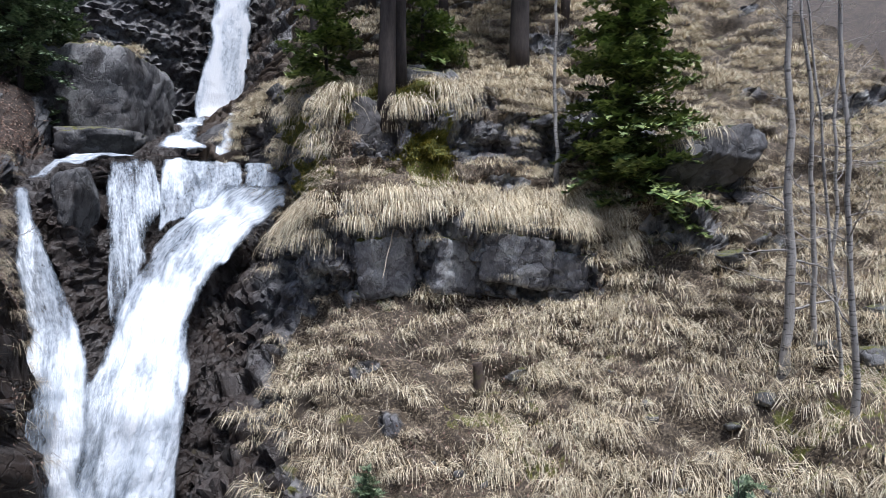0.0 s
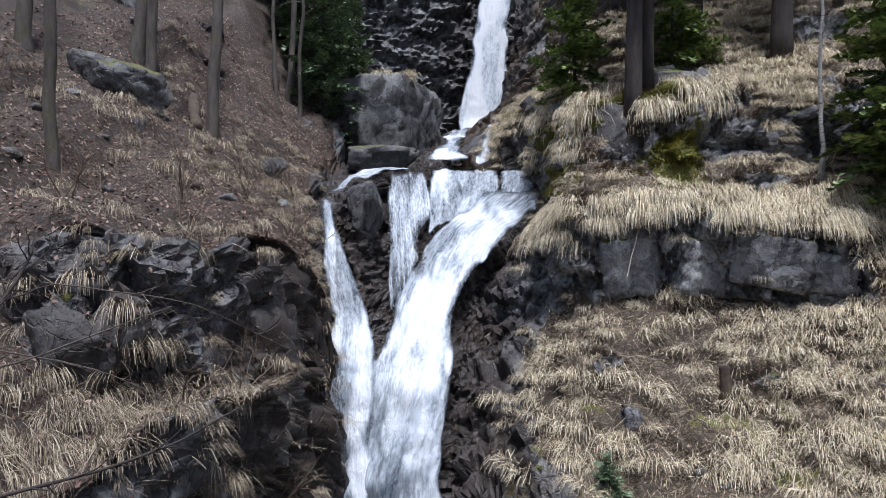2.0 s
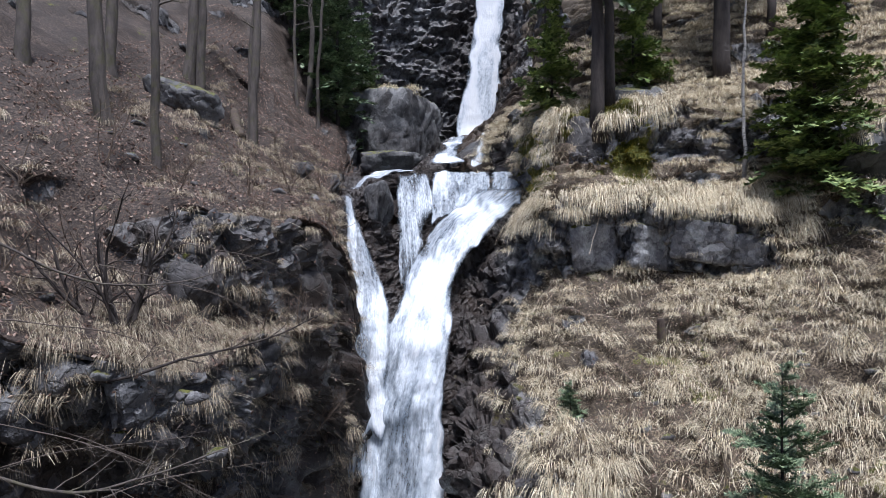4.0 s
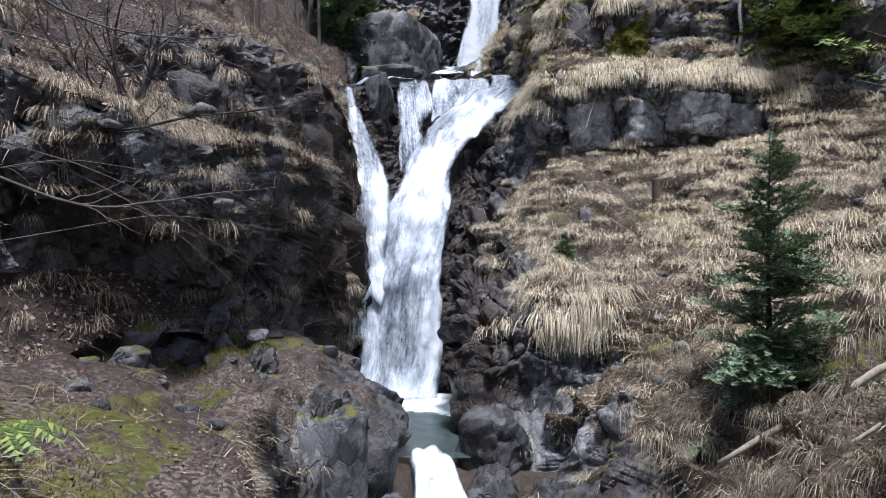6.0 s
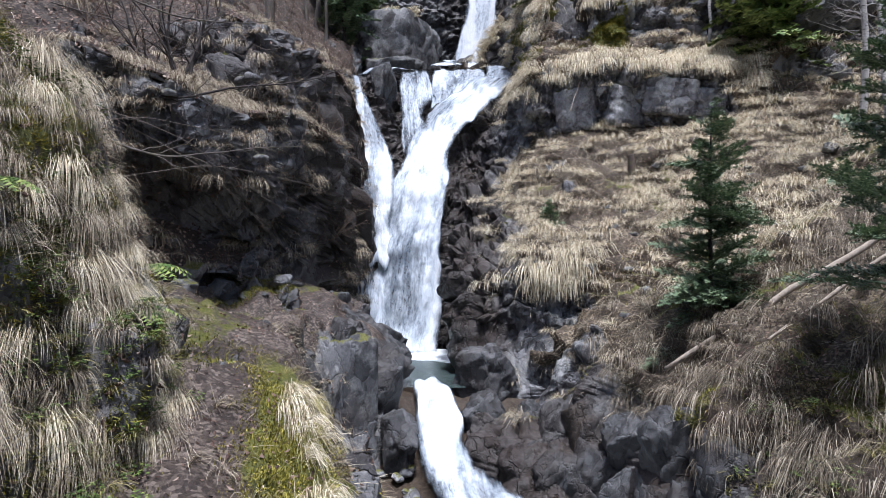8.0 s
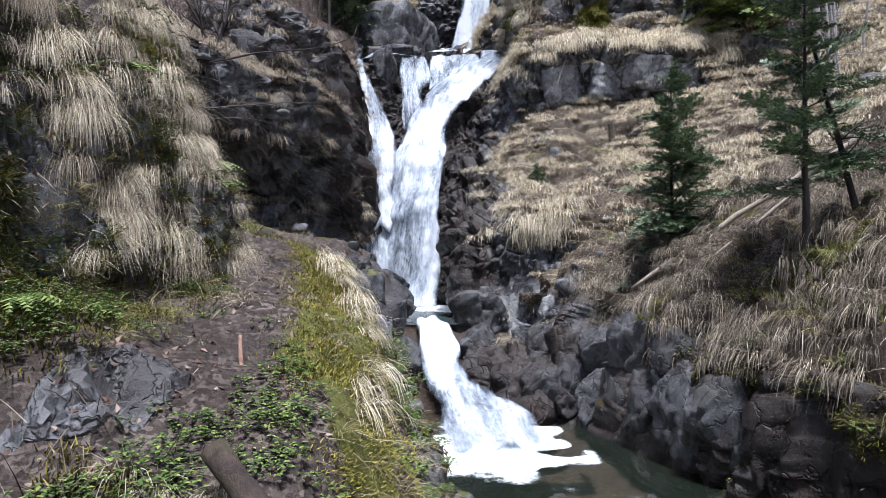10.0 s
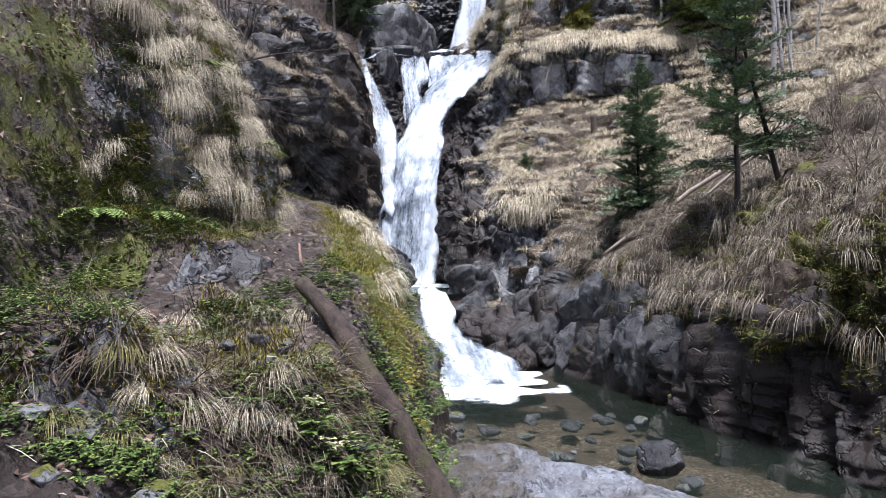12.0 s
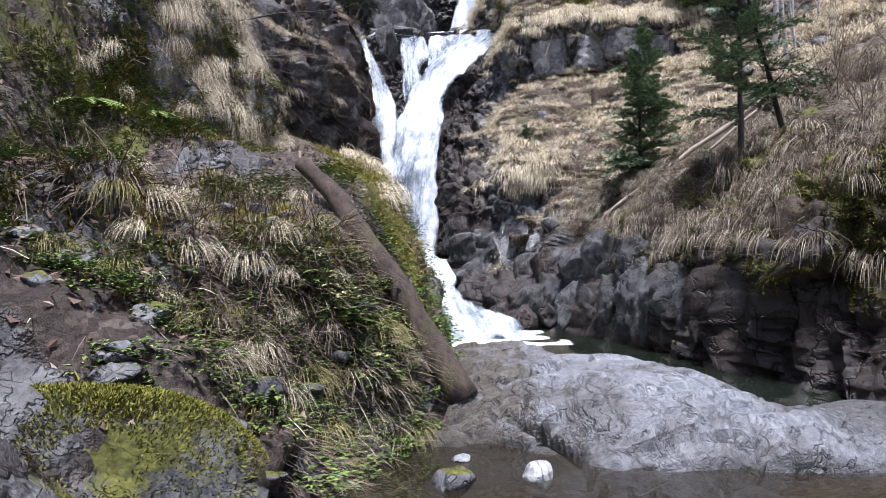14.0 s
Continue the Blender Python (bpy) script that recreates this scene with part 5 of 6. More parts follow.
# sedge falling down the mound's steep face
FACE = [mop(190 + k, 120, 0.42, 0.0045, .08, .35, .35, 1.1, .1) for k in range(4)]
pos, nor = pick("mound_ground", 40, 0.26, lambda Q, N, r, m: in_box(Q, -1.9, .1, -9.0, -6.9) * smooth(.95, .75, N[..., 2]) * off_log(Q), 8)
plant("face_sedge", "fresh yellow-green sedge tuft falling down the mound", FACE, GREENGRASS, pos[:14], downhill(nor[:14]) + RNG.normal(0, .3, 14), RNG.uniform(.4, .85, 14), 40, "sedge on the mound's face")
plant("face_straw", "straw-coloured sedge tuft falling down the mound", FACE, STRAW, pos[14:], downhill(nor[14:]) + RNG.normal(0, .3, len(pos) - 14), RNG.uniform(.4, .8, len(pos) - 14), 60, "sedge on the mound's face")
# mixed tufts on the mound
pos, nor = pick("mound_ground", 80, 0.22, lambda Q, N, r, m: in_box(Q, -1.6, .3, -9.0, -6.6) * np.where(N[..., 2] < .9, 1, .2) * off_log(Q) + .04 * in_box(Q, -3, .5, -6.6, -1.5), 6)
plant("dry_tuft", "small dry grass tuft on the mound", SMALL, HANG, pos, downhill(nor) + RNG.normal(0, .5, len(pos)), RNG.uniform(.4, .8, len(pos)), 60, "tufts on the mound")
pos, nor = pick("mound_ground", 230, 0.16, lambda Q, N, r, m: (in_box(Q, -5, .6, -9.5, 6) * .4 + 1.2 * in_box(Q, -2, .3, -9.1, -6.8) * off_log(Q)) * (.3 + m) * off_path(Q) ** 2, 7)
plant("green_tuft", "fresh yellow-green grass tuft", GREEN, GREENGRASS, pos, downhill(nor) + RNG.normal(0, .6, len(pos)), RNG.uniform(.3, .7, len(pos)), 60, "green tufts on the mound")

# mops that hang over the stream side of the path's rim
rim = np.random.default_rng(15)
y = rim.uniform(-5.4, -1.2, 30)
x = curve(y, (-5.4, -.2), (-4.8, -.32), (-3.64, -.6), (-3, -.78), (-1, -1.35)) + rim.normal(0, .07, 30)
pos = np.stack([x, y, mound_height(x, y) + .04], -1)
plant("rim_straw", "straw-coloured sedge mop hanging over the path's rim", HANGING, STRAW, pos[:16], 1.0 + rim.normal(0, .3, 16), rim.uniform(.4, .75, 16), 16, "sedge mops on the path's rim")
plant("rim_green", "yellow-green sedge mop hanging over the path's rim", HANGING, GREENGRASS, pos[16:], 1.0 + rim.normal(0, .3, 14), rim.uniform(.3, .45, 14), 14, "sedge mops on the path's rim")
pos, nor = pick("mound_ground", 130, 0.12, lambda Q, N, r, m: in_box(Q, -3.1, -1.7, -6, -.5, 0, 4.2) * off_path(Q) ** 2, 105)
plant("verge_tuft", "yellow-green grass tuft on the path's verge", GREEN, GREENGRASS, pos, downhill(nor) + rim.normal(0, .6, len(pos)), rim.uniform(.45, .9, len(pos)), 60, "tufts on the path's verge")


# ---------------------------------------------------------------- litter, thatch, moss
def cover(name, label, category, chunk, material):
    v, q, t = chunk
    return tagged(part(name, mesh_of(name, v, q, t, False), material), label, category, kind="stuff")


def litter(name, label, surface, n, keep, seed, size=(.045, .085)):
    rng = np.random.default_rng(seed)
    pos, nor = pick(surface, n, 0, keep, seed)
    cover(name, label, "leaves", leaves(rng, pos, unit(nor + rng.normal(0, .35, nor.shape)), rng.uniform(*size, len(pos))), LEAF)


litter("leaf_litter", "brown beech leaves lying over the shaded slope", "bank_ground", 34000, lambda Q, N, r, m: in_box(Q, -12, -2.2, 2, 30) * (1.1 - r), 31, (.06, .11))
litter("leaf_litter", "scattered brown leaves between the tussocks", "hillside_ground", 14000, lambda Q, N, r, m: in_box(Q, 2, 13, -6, 20) * (1.05 - r) * smooth(-.3, .5, vnoise(Q, 2, 12)), 32)
litter("leaf_litter", "damp brown leaves on the trodden path", "mound_ground", 11000, lambda Q, N, r, m: in_box(Q, -6, .4, -10, 9) * (.2 + smooth(-.2, .6, vnoise(Q, 1.1, 13))), 33, (.035, .08))


def thatch(name, label, surface, n, keep, seed, material, length=.3, width=.008, up=.25):
    rng = np.random.default_rng(seed)
    pos, nor = pick(surface, n, 0, keep, seed)
    down = unit(np.stack([nor[:, 0], nor[:, 1], -np.hypot(nor[:, 0], nor[:, 1]) * .4], -1) + rng.normal(0, .4, pos.shape) + nor * up)
    cover(name, label, "grass", blades(rng, pos, down, length * rng.uniform(.5, 1.3, len(pos)), width * rng.uniform(.6, 1.4, len(pos)), np.full(len(pos), .18), np.zeros(3), 3), material)


thatch("straw_thatch", "flattened straw between the tussocks", "hillside_ground", 26000, lambda Q, N, r, m: in_box(Q, 1.5, 15, -6, 22) * (1.02 - r) * (1 - .8 * smooth(7, 4, Q[..., 1])), 41, STRAW)
thatch("dead_stalks", "dead stalks lying on the mound", "mound_ground", 14000, lambda Q, N, r, m: in_box(Q, -5, .5, -9.5, 6) * (.25 + smooth(-.1, .5, vnoise(Q, .9, 14))) * (1 + 2 * in_box(Q, -2.2, .3, -9.2, -6.6) * off_log(Q)) * off_path(Q) * (1 - in_box(Q, -1.1, .6, -8.2, -6.6) * (1 - off_log(Q))), 42, HANG, .22, .006, .5)
thatch("brown_stems", "dead brown stems matted on the mound's face", "mound_ground", 2600, lambda Q, N, r, m: in_box(Q, -2.3, .3, -9.2, -6.4) * smooth(-.2, .3, vnoise(Q, .6, 104)) * off_path(Q) * off_log(Q), 44, TWIG, .3, .008, .5)
thatch("dry_stalks", "dead stalks among the leaf litter", "bank_ground", 7000, lambda Q, N, r, m: in_box(Q, -10, -2.2, 2, 24) * (1.05 - .6 * r), 43, HANG, .35, .008, .4)


def mound_z(x, y):
    return float(mound_height(np.array([x]), np.array([y]))[0])


def ground_at(surface, x, y):
    """The height of a surface nearest to (x, y)."""
    Q = SURFACES[surface][0].reshape(-1, 3)
    return float(Q[np.argmin((Q[:, 0] - x) ** 2 + (Q[:, 1] - y) ** 2), 2])


# ---------------------------------------------------------------- trees
fir("young_fir", "young dark-green fir with drooping lower branches", (5.75, 5.5, 2.35), 5.2, 1.75, 1, NEEDLE, BARK_DARK, gap=.115)
fir("young_fir", "slender open dark-green fir above the stream bank", (6.4, .85, 2.95), 5.0, 2.0, 2, NEEDLE, BARK_DARK, clear=.2, gap=.15, thin=.8)
fir("fir_seedling", "small fir seedling among straw tussocks", (3.5, 12.1, 4.75), 1.15, .5, 3, NEEDLE, BARK_DARK, clear=.3, gap=.05)
fir("dense_spruce", "dense bushy spruce on the rock shelf", (11.7, 15.0, 11.0), 8.5, 2.5, 4, NEEDLE_Y, BARK_DARK, clear=.02, gap=.11, thin=1.2, sprays=SPRAYS_FAR, tipdrop=8)
for k, (x, y, h, r) in enumerate([(4.3, 19.8, 5.0, 1.6), (7.6, 20.4, 6.0, 1.7)]):
    fir("young_spruce", "young spruce in the shade of old trunks", (x, y, ground_at("hillside_ground", x, y)), h, r, 20 + k, NEEDLE_Y, BARK_DARK, gap=.16, thin=.9, group="young spruces on the ledge", sprays=SPRAYS_FAR)
for k, (x, y, h) in enumerate([(-5.6, 30.5, 10), (-4.6, 33, 11), (-7.6, 33, 12), (-9.5, 35, 12), (-6.3, 36, 12)]):
    fir("shaded_spruce", "dark dense spruce at the top of the gorge", (x, y, ground_at("bank_ground", x, y)), h, 2.3, 30 + k, NEEDLE, BARK_DARK, gap=.22, thin=1.2, group="spruces above the gorge", sprays=SPRAYS_FAR)

# crowns stand above the view; extra spruces added here to shade the slope
for k, (x, y, r, h) in enumerate([(5.55, 17.75, .27, 17), (6.15, 18.3, .21, 16), (10.7, 19.5, .36, 18), (8.2, 21.5, .14, 14), (9.6, 23.5, .2, 17), (13.0, 20.5, .18, 16), (7.2, 25, .18, 17), (12, 26, .2, 18), (4.8, 24, .16, 15), (15.5, 23, .2, 17)]):
    fir("old_spruce", "tall dark-barked old spruce on the ledge", (x, y, ground_at("hillside_ground", x, y)), h, 2.6, 50 + k, NEEDLE, BARK_DARK, clear=.3, trunk_r=r, gap=.5, thin=1.0, group="old spruces", sprays=SPRAYS_FAR, tipdrop=14)
bare_tree("thin_tree", "thin pale leafless tree on the rock shelf", (9.95, 16.0, 12.3), 8, .06, 60, BARK_PALE, (-.005, 0), 10, .1)
for k, (x, y, r, lean) in enumerate([(11.75, 10.2, .15, (-.02, 0)), (12.35, 9.9, .085, (-.05, 0)), (11.2, 8.2, .085, (-.07, .0)), (13.6, 10.5, .06, (.05, 0)), (11.9, 9.0, .05, (-.1, 0))]):
    bare_tree("pale_tree", "slim grey-white leafless birch on the slope", (x, y, ground_at("hillside_ground", x, y)), 9, r * .72, 70 + k, BARK_PALE, lean, 16, .2, "birches on the slope", .15)
for k, (x, y, r, lean) in enumerate([(-7.25, 19.9, .2, (0, 0)), (-7.0, 11.0, .12, (.02, 0)), (-8.7, 12.05, .22, (-.02, 0)), (-9.9, 20.6, .26, (.05, 0)), (-9.4, 20.4, .18, (.03, 0)), (-7.0, 29.4, .16, (.02, 0)), (-7.4, 28.8, .1, (0, 0)), (-6.3, 28.6, .1, (.05, 0)), (-10.6, 16, .2, (0, 0)), (-11.6, 13, .2, (.02, 0)), (-8.4, 24, .12, (0, 0))]):
    bare_tree("slope_tree", "bare grey-brown trunk rising from leaf litter", (x, y, ground_at("bank_ground", x, y)), 12, r, 90 + k, BARK, lean, 10, .14, "trees on the leafy slope", .3)
bare_tree("leaning_alder", "dark leaning alder stem with bare twigs", (7.25, .8, 3.55), 3.4, .06, 120, BARK_DARK, (-.18, .05), 16, .3, low=.2)


def shrub(name, label, at, stems, seed, height, bark, spread=.6, radius=.02, twigs=8, group="", aim=(0, 0, 1)):
    rng = np.random.default_rng(seed)
    root = thing(name, label, "shrub", group, at)
    for k in range(stems):
        d = np.array(aim) + rng.normal(0, spread, 3) * [1, 1, .2]
        pts, _ = wander(rng, rng.normal(0, .05, 3) * [1, 1, 0] - np.array([0, 0, .08]), d, height * rng.uniform(.6, 1.1), 9, .12, .03)
        r = radius * rng.uniform(.6, 1.2)
        chunks = [tube(pts, np.linspace(r, r * .25, 10), 6, False)] + twigs_on(rng, pts, r, twigs, height * .35, 2)
        v, q, t = join(chunks)
        part("stem", mesh_of("stem", v, q, t), bark, root)
    return root


shrub("bare_shrub", "dark bare shrub rooted in leaf litter", (-5.45, 6.0, 7.85), 8, 1, 2.8, BARK_DARK, .5, .05, 10)
for k, (x, y, n, h, sd) in enumerate([(-6.2, 5.3, 4, 1.6, .6), (-4.3, 10.4, 6, 1.6, .7), (-3.7, 11.9, 7, 1.6, .8), (-3.4, 12.8, 8, 1.7, .8), (-3.3, 13.8, 8, 1.6, .8), (-3.5, 15, 7, 1.6, .8), (-3.8, 16.4, 6, 1.5, .8), (-5.0, 12, 5, 2.0, .6), (-4.6, 15, 6, 2.0, .6), (-5.4, 18, 5, 2.2, .6), (-7.2, 5.6, 5, 2.0, .7), (-6.6, 7.2, 5, 1.8, .8), (-8.2, 7.6, 6, 2.4, .6), (-5.9, 9.6, 5, 1.6, .8), (-7.4, 9.2, 5, 2.2, .6), (-4.4, 7.6, 6, 1.4, .9), (-3.9, 9.0, 7, 1.5, .9), (-3.4, 10.6, 8, 1.6, .9), (-3.2, 12.2, 8, 1.6, .9), (-6.4, 11.5, 5, 2.0, .7), (-8.6, 10.5, 5, 2.4, .6), (-4.9, 17, 6, 1.8, .8), (-4.2, 18.4, 7, 1.7, .8)]):
    shrub("brushwood", "grey-brown leafless brushwood on the slope edge", (x, y, ground_at("bank_ground", x, y)), n, 10 + k, h, TWIG, sd, .014, 8, "brushwood on the slope")
for k, (x, y, z, n, h) in enumerate([(8.2, .6, 4.2, 7, 1.8), (9.0, 1.6, 4.8, 8, 2.0), (8.8, -.6, 4.5, 8, 1.8), (9.9, .4, 5.2, 8, 2.2), (9.6, 3.2, 5.1, 7, 2.0), (7.5, -1.4, 3.6, 6, 1.3)]):
    shrub("brushwood", "tan leafless brushwood on the stream bank", (x, y, z), n, 30 + k, h, TWIG, .5, .011, 10, "brushwood on the bank")


def limb(name, label, points, r0, r1, material, seed, category="branch", twigs=0, sides=9, twig_len=.5, wobble=.02):
    """A fallen or leaning branch through a few points."""
    rng = np.random.default_rng(seed)
    p = np.array(points, float)
    run = np.concatenate([[0], np.cumsum(np.linalg.norm(np.diff(p, axis=0), axis=1))])
    s = np.linspace(0, run[-1], 22)
    c = np.stack([np.interp(s, run, p[:, k]) for k in range(3)], -1)
    for _ in range(5):
        c[1:-1] = .25 * c[:-2] + .5 * c[1:-1] + .25 * c[2:]
    c += wobble * np.stack([vnoise(np.stack([s * 1.0, s * 0 + k * 9.1 + seed, s * 0], -1), .45, seed + k) for k in range(3)], -1)
    rad = np.linspace(r0, r1, 22) * (1 + .16 * vnoise(np.stack([s, s * 0 + seed, s * 0], -1), .22, seed))
    if twigs:
        root = thing(name, label, category)
        v, q, t = tube(c, rad, sides)
        part("stem", mesh_of("stem", v, q, t), material, root)
        for _ in range(twigs):
            v, q, t = join(twigs_on(rng, c, r0, 1, twig_len, 2, 4, 0))
            part("twig", mesh_of("twig", v, q, t), material, root)
        return root
    v, q, t = tube(c, rad, sides)
    return tagged(part(name, mesh_of(name, v, q, t), material), label, category)


# fallen wood
limb("mossy_log", "thick wet mossy log leaning against the mound", [(-.92, -7.0, 2.06), (-.5, -7.28, 1.64), (-.12, -7.53, 1.16), (.44, -7.85, .22)], .07, .12, LOGWOOD, 1, "log", wobble=.03, sides=14)
limb("wooden_stake", "pointed red-brown broken stake on the path", [(-1.05, -5.75, 1.85), (-1.23, -5.46, 2.2), (-1.28, -5.3, 2.42)], .034, .014, STAKE, 2, "stake", wobble=.005)
limb("fallen_branch", "thick brown bare branch lying on the mound", [(-3.0, -8.5, 1.9), (-2.6, -8.36, 1.9), (-2.2, -8.05, 1.9), (-1.85, -7.7, 1.86)], .065, .052, STAKE_DARK, 3, wobble=.015)
limb("fallen_log", "barkless pale fallen trunk on the grassy slope", [(4.5, 4.6, 2.12), (5.9, 4.15, 3.2), (7.4, 3.64, 4.3), (9.0, 3.1, 5.4)], .045, .075, DEADWOOD, 4, "log", wobble=.03)
limb("fallen_pole", "thin pale dead pole on the grassy slope", [(5.7, 3.3, 2.75), (7.0, 2.9, 3.9), (8.0, 2.6, 4.7)], .03, .04, DEADWOOD, 5, "log")
limb("leaning_branch", "long thin bare branch reaching out from the slope", [(-6.6, 4.6, 7.7), (-5.6, 4.7, 7.35), (-4.7, 4.9, 7.4), (-3.9, 5.2, 7.75), (-2.9, 5.6, 7.85), (-2.0, 6.2, 8.3)], .035, .008, BARK_DARK, 6, twigs=16, twig_len=.8)
limb("leaning_branch", "bare forked branch over the dark cliff", [(-6.2, 3.2, 6.6), (-4.8, 3.6, 6.0), (-3.6, 4.2, 6.3), (-2.6, 5.2, 6.5)], .03, .006, BARK, 7, twigs=18, twig_len=.9)
limb("leaning_branch", "bare pale branch over the dark cliff", [(-6.5, 4.2, 9.6), (-5.2, 4.4, 8.9), (-3.9, 5.0, 8.9), (-2.8, 6.2, 9.4)], .022, .005, BARK, 8, twigs=16, twig_len=.8)
for k, (a, b) in enumerate([((-6.4, 3.0, 8.6), (-2.9, 5.6, 7.2)), ((-6.6, 3.6, 7.2), (-3.0, 5.2, 5.2)), ((-5.8, 3.2, 5.6), (-2.6, 6.0, 5.8)), ((-6.0, 4.4, 6.9), (-3.2, 6.4, 4.4)), ((-5.6, 5.6, 9.2), (-2.7, 8.5, 7.4)), ((-5.0, 7.5, 9.6), (-2.6, 11.0, 8.2)), ((-6.8, 2.4, 6.2), (-3.6, 4.6, 6.6))]):
    mid = [(p + q) / 2 + d for p, q, d in zip(a, b, (.1, -.25, .35))]
    limb("bare_branch", "thin grey-brown bare branch hanging over the dark cliff", [a, mid, b], .011, .003, BARK_TWIG, 40 + k, twigs=13, twig_len=.75)
limb("mossy_fallen_log", "moss-grown fallen log on the leafy slope", [(-8.4, 21.6, 15.2), (-7.9, 20.3, 14.4), (-7.3, 19.0, 13.7)], .2, .16, LOGWOOD, 9, "log")
limb("dead_stump", "dark rotten upright stump in the tussocks", [(6.35, 13.35, 6.2), (6.38, 13.4, 6.9), (6.33, 13.42, 7.5)], .17, .1, LOGWOOD, 10, "stump")
limb("dead_stump", "short dark broken stump in the tussocks", [(6.95, 13.6, 6.6), (6.97, 13.62, 7.2)], .08, .05, LOGWOOD, 11, "stump")
for k, (a, b) in enumerate([((5.2, 16.0, 10.6), (4.7, 15.3, 9.3)), ((7.4, 15.2, 10.9), (8.1, 15.9, 11.6)), ((7.0, 8.5, 4.3), (7.6, 8.6, 6.6)), ((3.8, 11.2, 4.6), (4.6, 10.6, 3.9))]):
    limb("dead_stick", "thin pale dead stick on the hillside", [a, [(p + q) / 2 + .05 for p, q in zip(a, b)], b], .02, .012, DEADWOOD, 14 + k)

# ---------------------------------------------------------------- rocks
rng0 = np.random.default_rng(9)
boulder("boulder", "dark rounded boulder beside the plunge pool", (-1.95, 9.2, 1.65), (2.6, 2.4, 2.2), 1, STONE_DARK, 12, .2, 56, tilt=(0, 22))
for k, (x, y, w, h) in enumerate([(-5.6, 6.4, 1.1, .9), (-4.9, 7.2, .9, .8), (-5.2, 5.6, .7, .5), (-6.2, 5.9, 1.0, .8), (-4.4, 7.9, .6, .5)]):
    boulder("boulder", "grey broken block under the overhanging cliff", (x, y, ground_at("mound_ground", x, y) + h * .2), (w, w * .8, h), 24 + 40 * k, STONE if k % 2 == 0 else STONE_DARK, 35 * k, .2, 24, "blocks under the overhang")
boulder("boulder", "flat-topped dark boulder at the pool's edge", (-1.35, 7.3, 1.2), (1.9, 2.0, 2.0), 2, STONE_DARK, -15)
boulder("rock_slab", "upright grey rock slab with clean split faces", (-2.0, 6.35, 1.0), (1.4, .9, 3.0), 3, STONE, 38, .06, square=12)
boulder("boulder", "dark wet boulder splitting the waterfall", (-2.35, 19.6, 11.3), (1.3, 1.6, 2.6), 4, STONE_DARK, 10)
boulder("boulder", "moss-topped boulder at the crest of the falls", (-2.6, 26.8, 13.6), (3.8, 2.2, 1.7), 5, STONE_MOSS, 5)
boulder("boulder", "large dark rounded boulder above the crest", (3.3, 28.5, 14.2), (5.2, 5, 3.6), 6, STONE_DARK, 25, .12)
boulder("boulder", "dark boulder beside the upper chute", (1.9, 26.2, 13.6), (2.0, 2.2, 1.7), 7, STONE_DARK, 60)
boulder("rock_block", "smooth grey cliff block at the head of the gorge", (-3.0, 34.2, 16.3), (4.6, 6.0, 4.8), 8, STONE, -22, .05, square=12)
boulder("boulder", "moss-covered boulder in the leaf litter", (-8.6, 16.6, 14.4), (2.6, 2.0, 1.5), 9, STONE_MOSS, 15, tilt=(0, 18))
boulder("boulder", "pale-faced stone among dry grass", (-5.35, 20.3, 12.6), (.9, .7, .8), 10, STONE, 30)
boulder("rock_outcrop", "grey outcrop under hanging dry grass", (-5.5, 9.3, 9.6), (1.9, 1.5, 1.7), 11, STONE, 10)
boulder("rock_outcrop", "grey wet outcrop on the dark cliff", (-5.0, 8.2, 8.6), (1.4, 1.0, 1.3), 12, STONE_DARK, -20)
boulder("rock_wedge", "dark tilted rock wedge jutting from the slope", (13.4, 14.2, 12.5), (3.0, 2.2, 1.7), 13, STONE_DARK, -18, .12, 48, tilt=(14, -32), square=8)
for k, (x, z, w, h, out, turn) in enumerate([(5.2, 9.6, 1.5, 1.6, -.05, -14), (6.9, 9.55, 1.6, 1.4, -.1, 6), (8.3, 9.75, 1.8, 1.3, -.05, -24), (9.4, 9.5, 1.3, 1.0, -.1, -18)]):
    y = float(curve(x, (2.5, 18.4), (3.5, 17.2), (4.4, 16.5), (6.2, 15.9), (8.1, 14.9), (10.1, 14.2))) if z < 12 else 17.35
    boulder("rock_block", "pale-grey split block of the cliff face", (x, y - out + .45, z), (w, 1.2, h), 300 + k, STONE_PALEGREY, turn, .07, 40, "blocks of the grey cliff", (rng0.uniform(-6, 8), rng0.uniform(-14, 12)), 12)
for k, (x, y, w) in enumerate([(12.95, 9.0, .9), (12.45, 9.7, .6), (13.5, 9.4, .7), (14.4, 13.6, .9), (12.6, 12.4, .8), (10.6, 9.6, .5)]):
    boulder("mossy_stone", "moss-grown stone among the birches", (x, y, ground_at("hillside_ground", x, y) + .12), (w, w * .8, w * .6), 500 + k, STONE_MOSS, 50 * k, .16, 20, "mossy stones on the slope")
boulder("mossy_block", "mossy grey block under the old spruces", (5.0, 18.1, 13.3), (2.4, 1.6, 2.1), 15, STONE_MOSS, -8)
boulder("boulder", "dark rock hump behind the spruce trunks", (7.3, 19.6, 14.9), (3.6, 2.4, 2.0), 16, STONE_MOSS, 20)
boulder("boulder", "dark rock at the cascade's edge", (1.4, 9.3, .8), (1.9, 2.8, 2.0), 17, STONE_DARK, 14, .2, 48)
boulder("boulder", "dark layered rock at the cascade's lip", (1.25, 7.9, .25), (1.5, 1.8, 1.5), 27, STONE_DARK, -20, .2, 40)
boulder("boulder", "low mossy boulder beside the puddle", (-1.4, -9.8, .2), (2.2, 1.3, 1.1), 18, STONE_MOSS, -12)
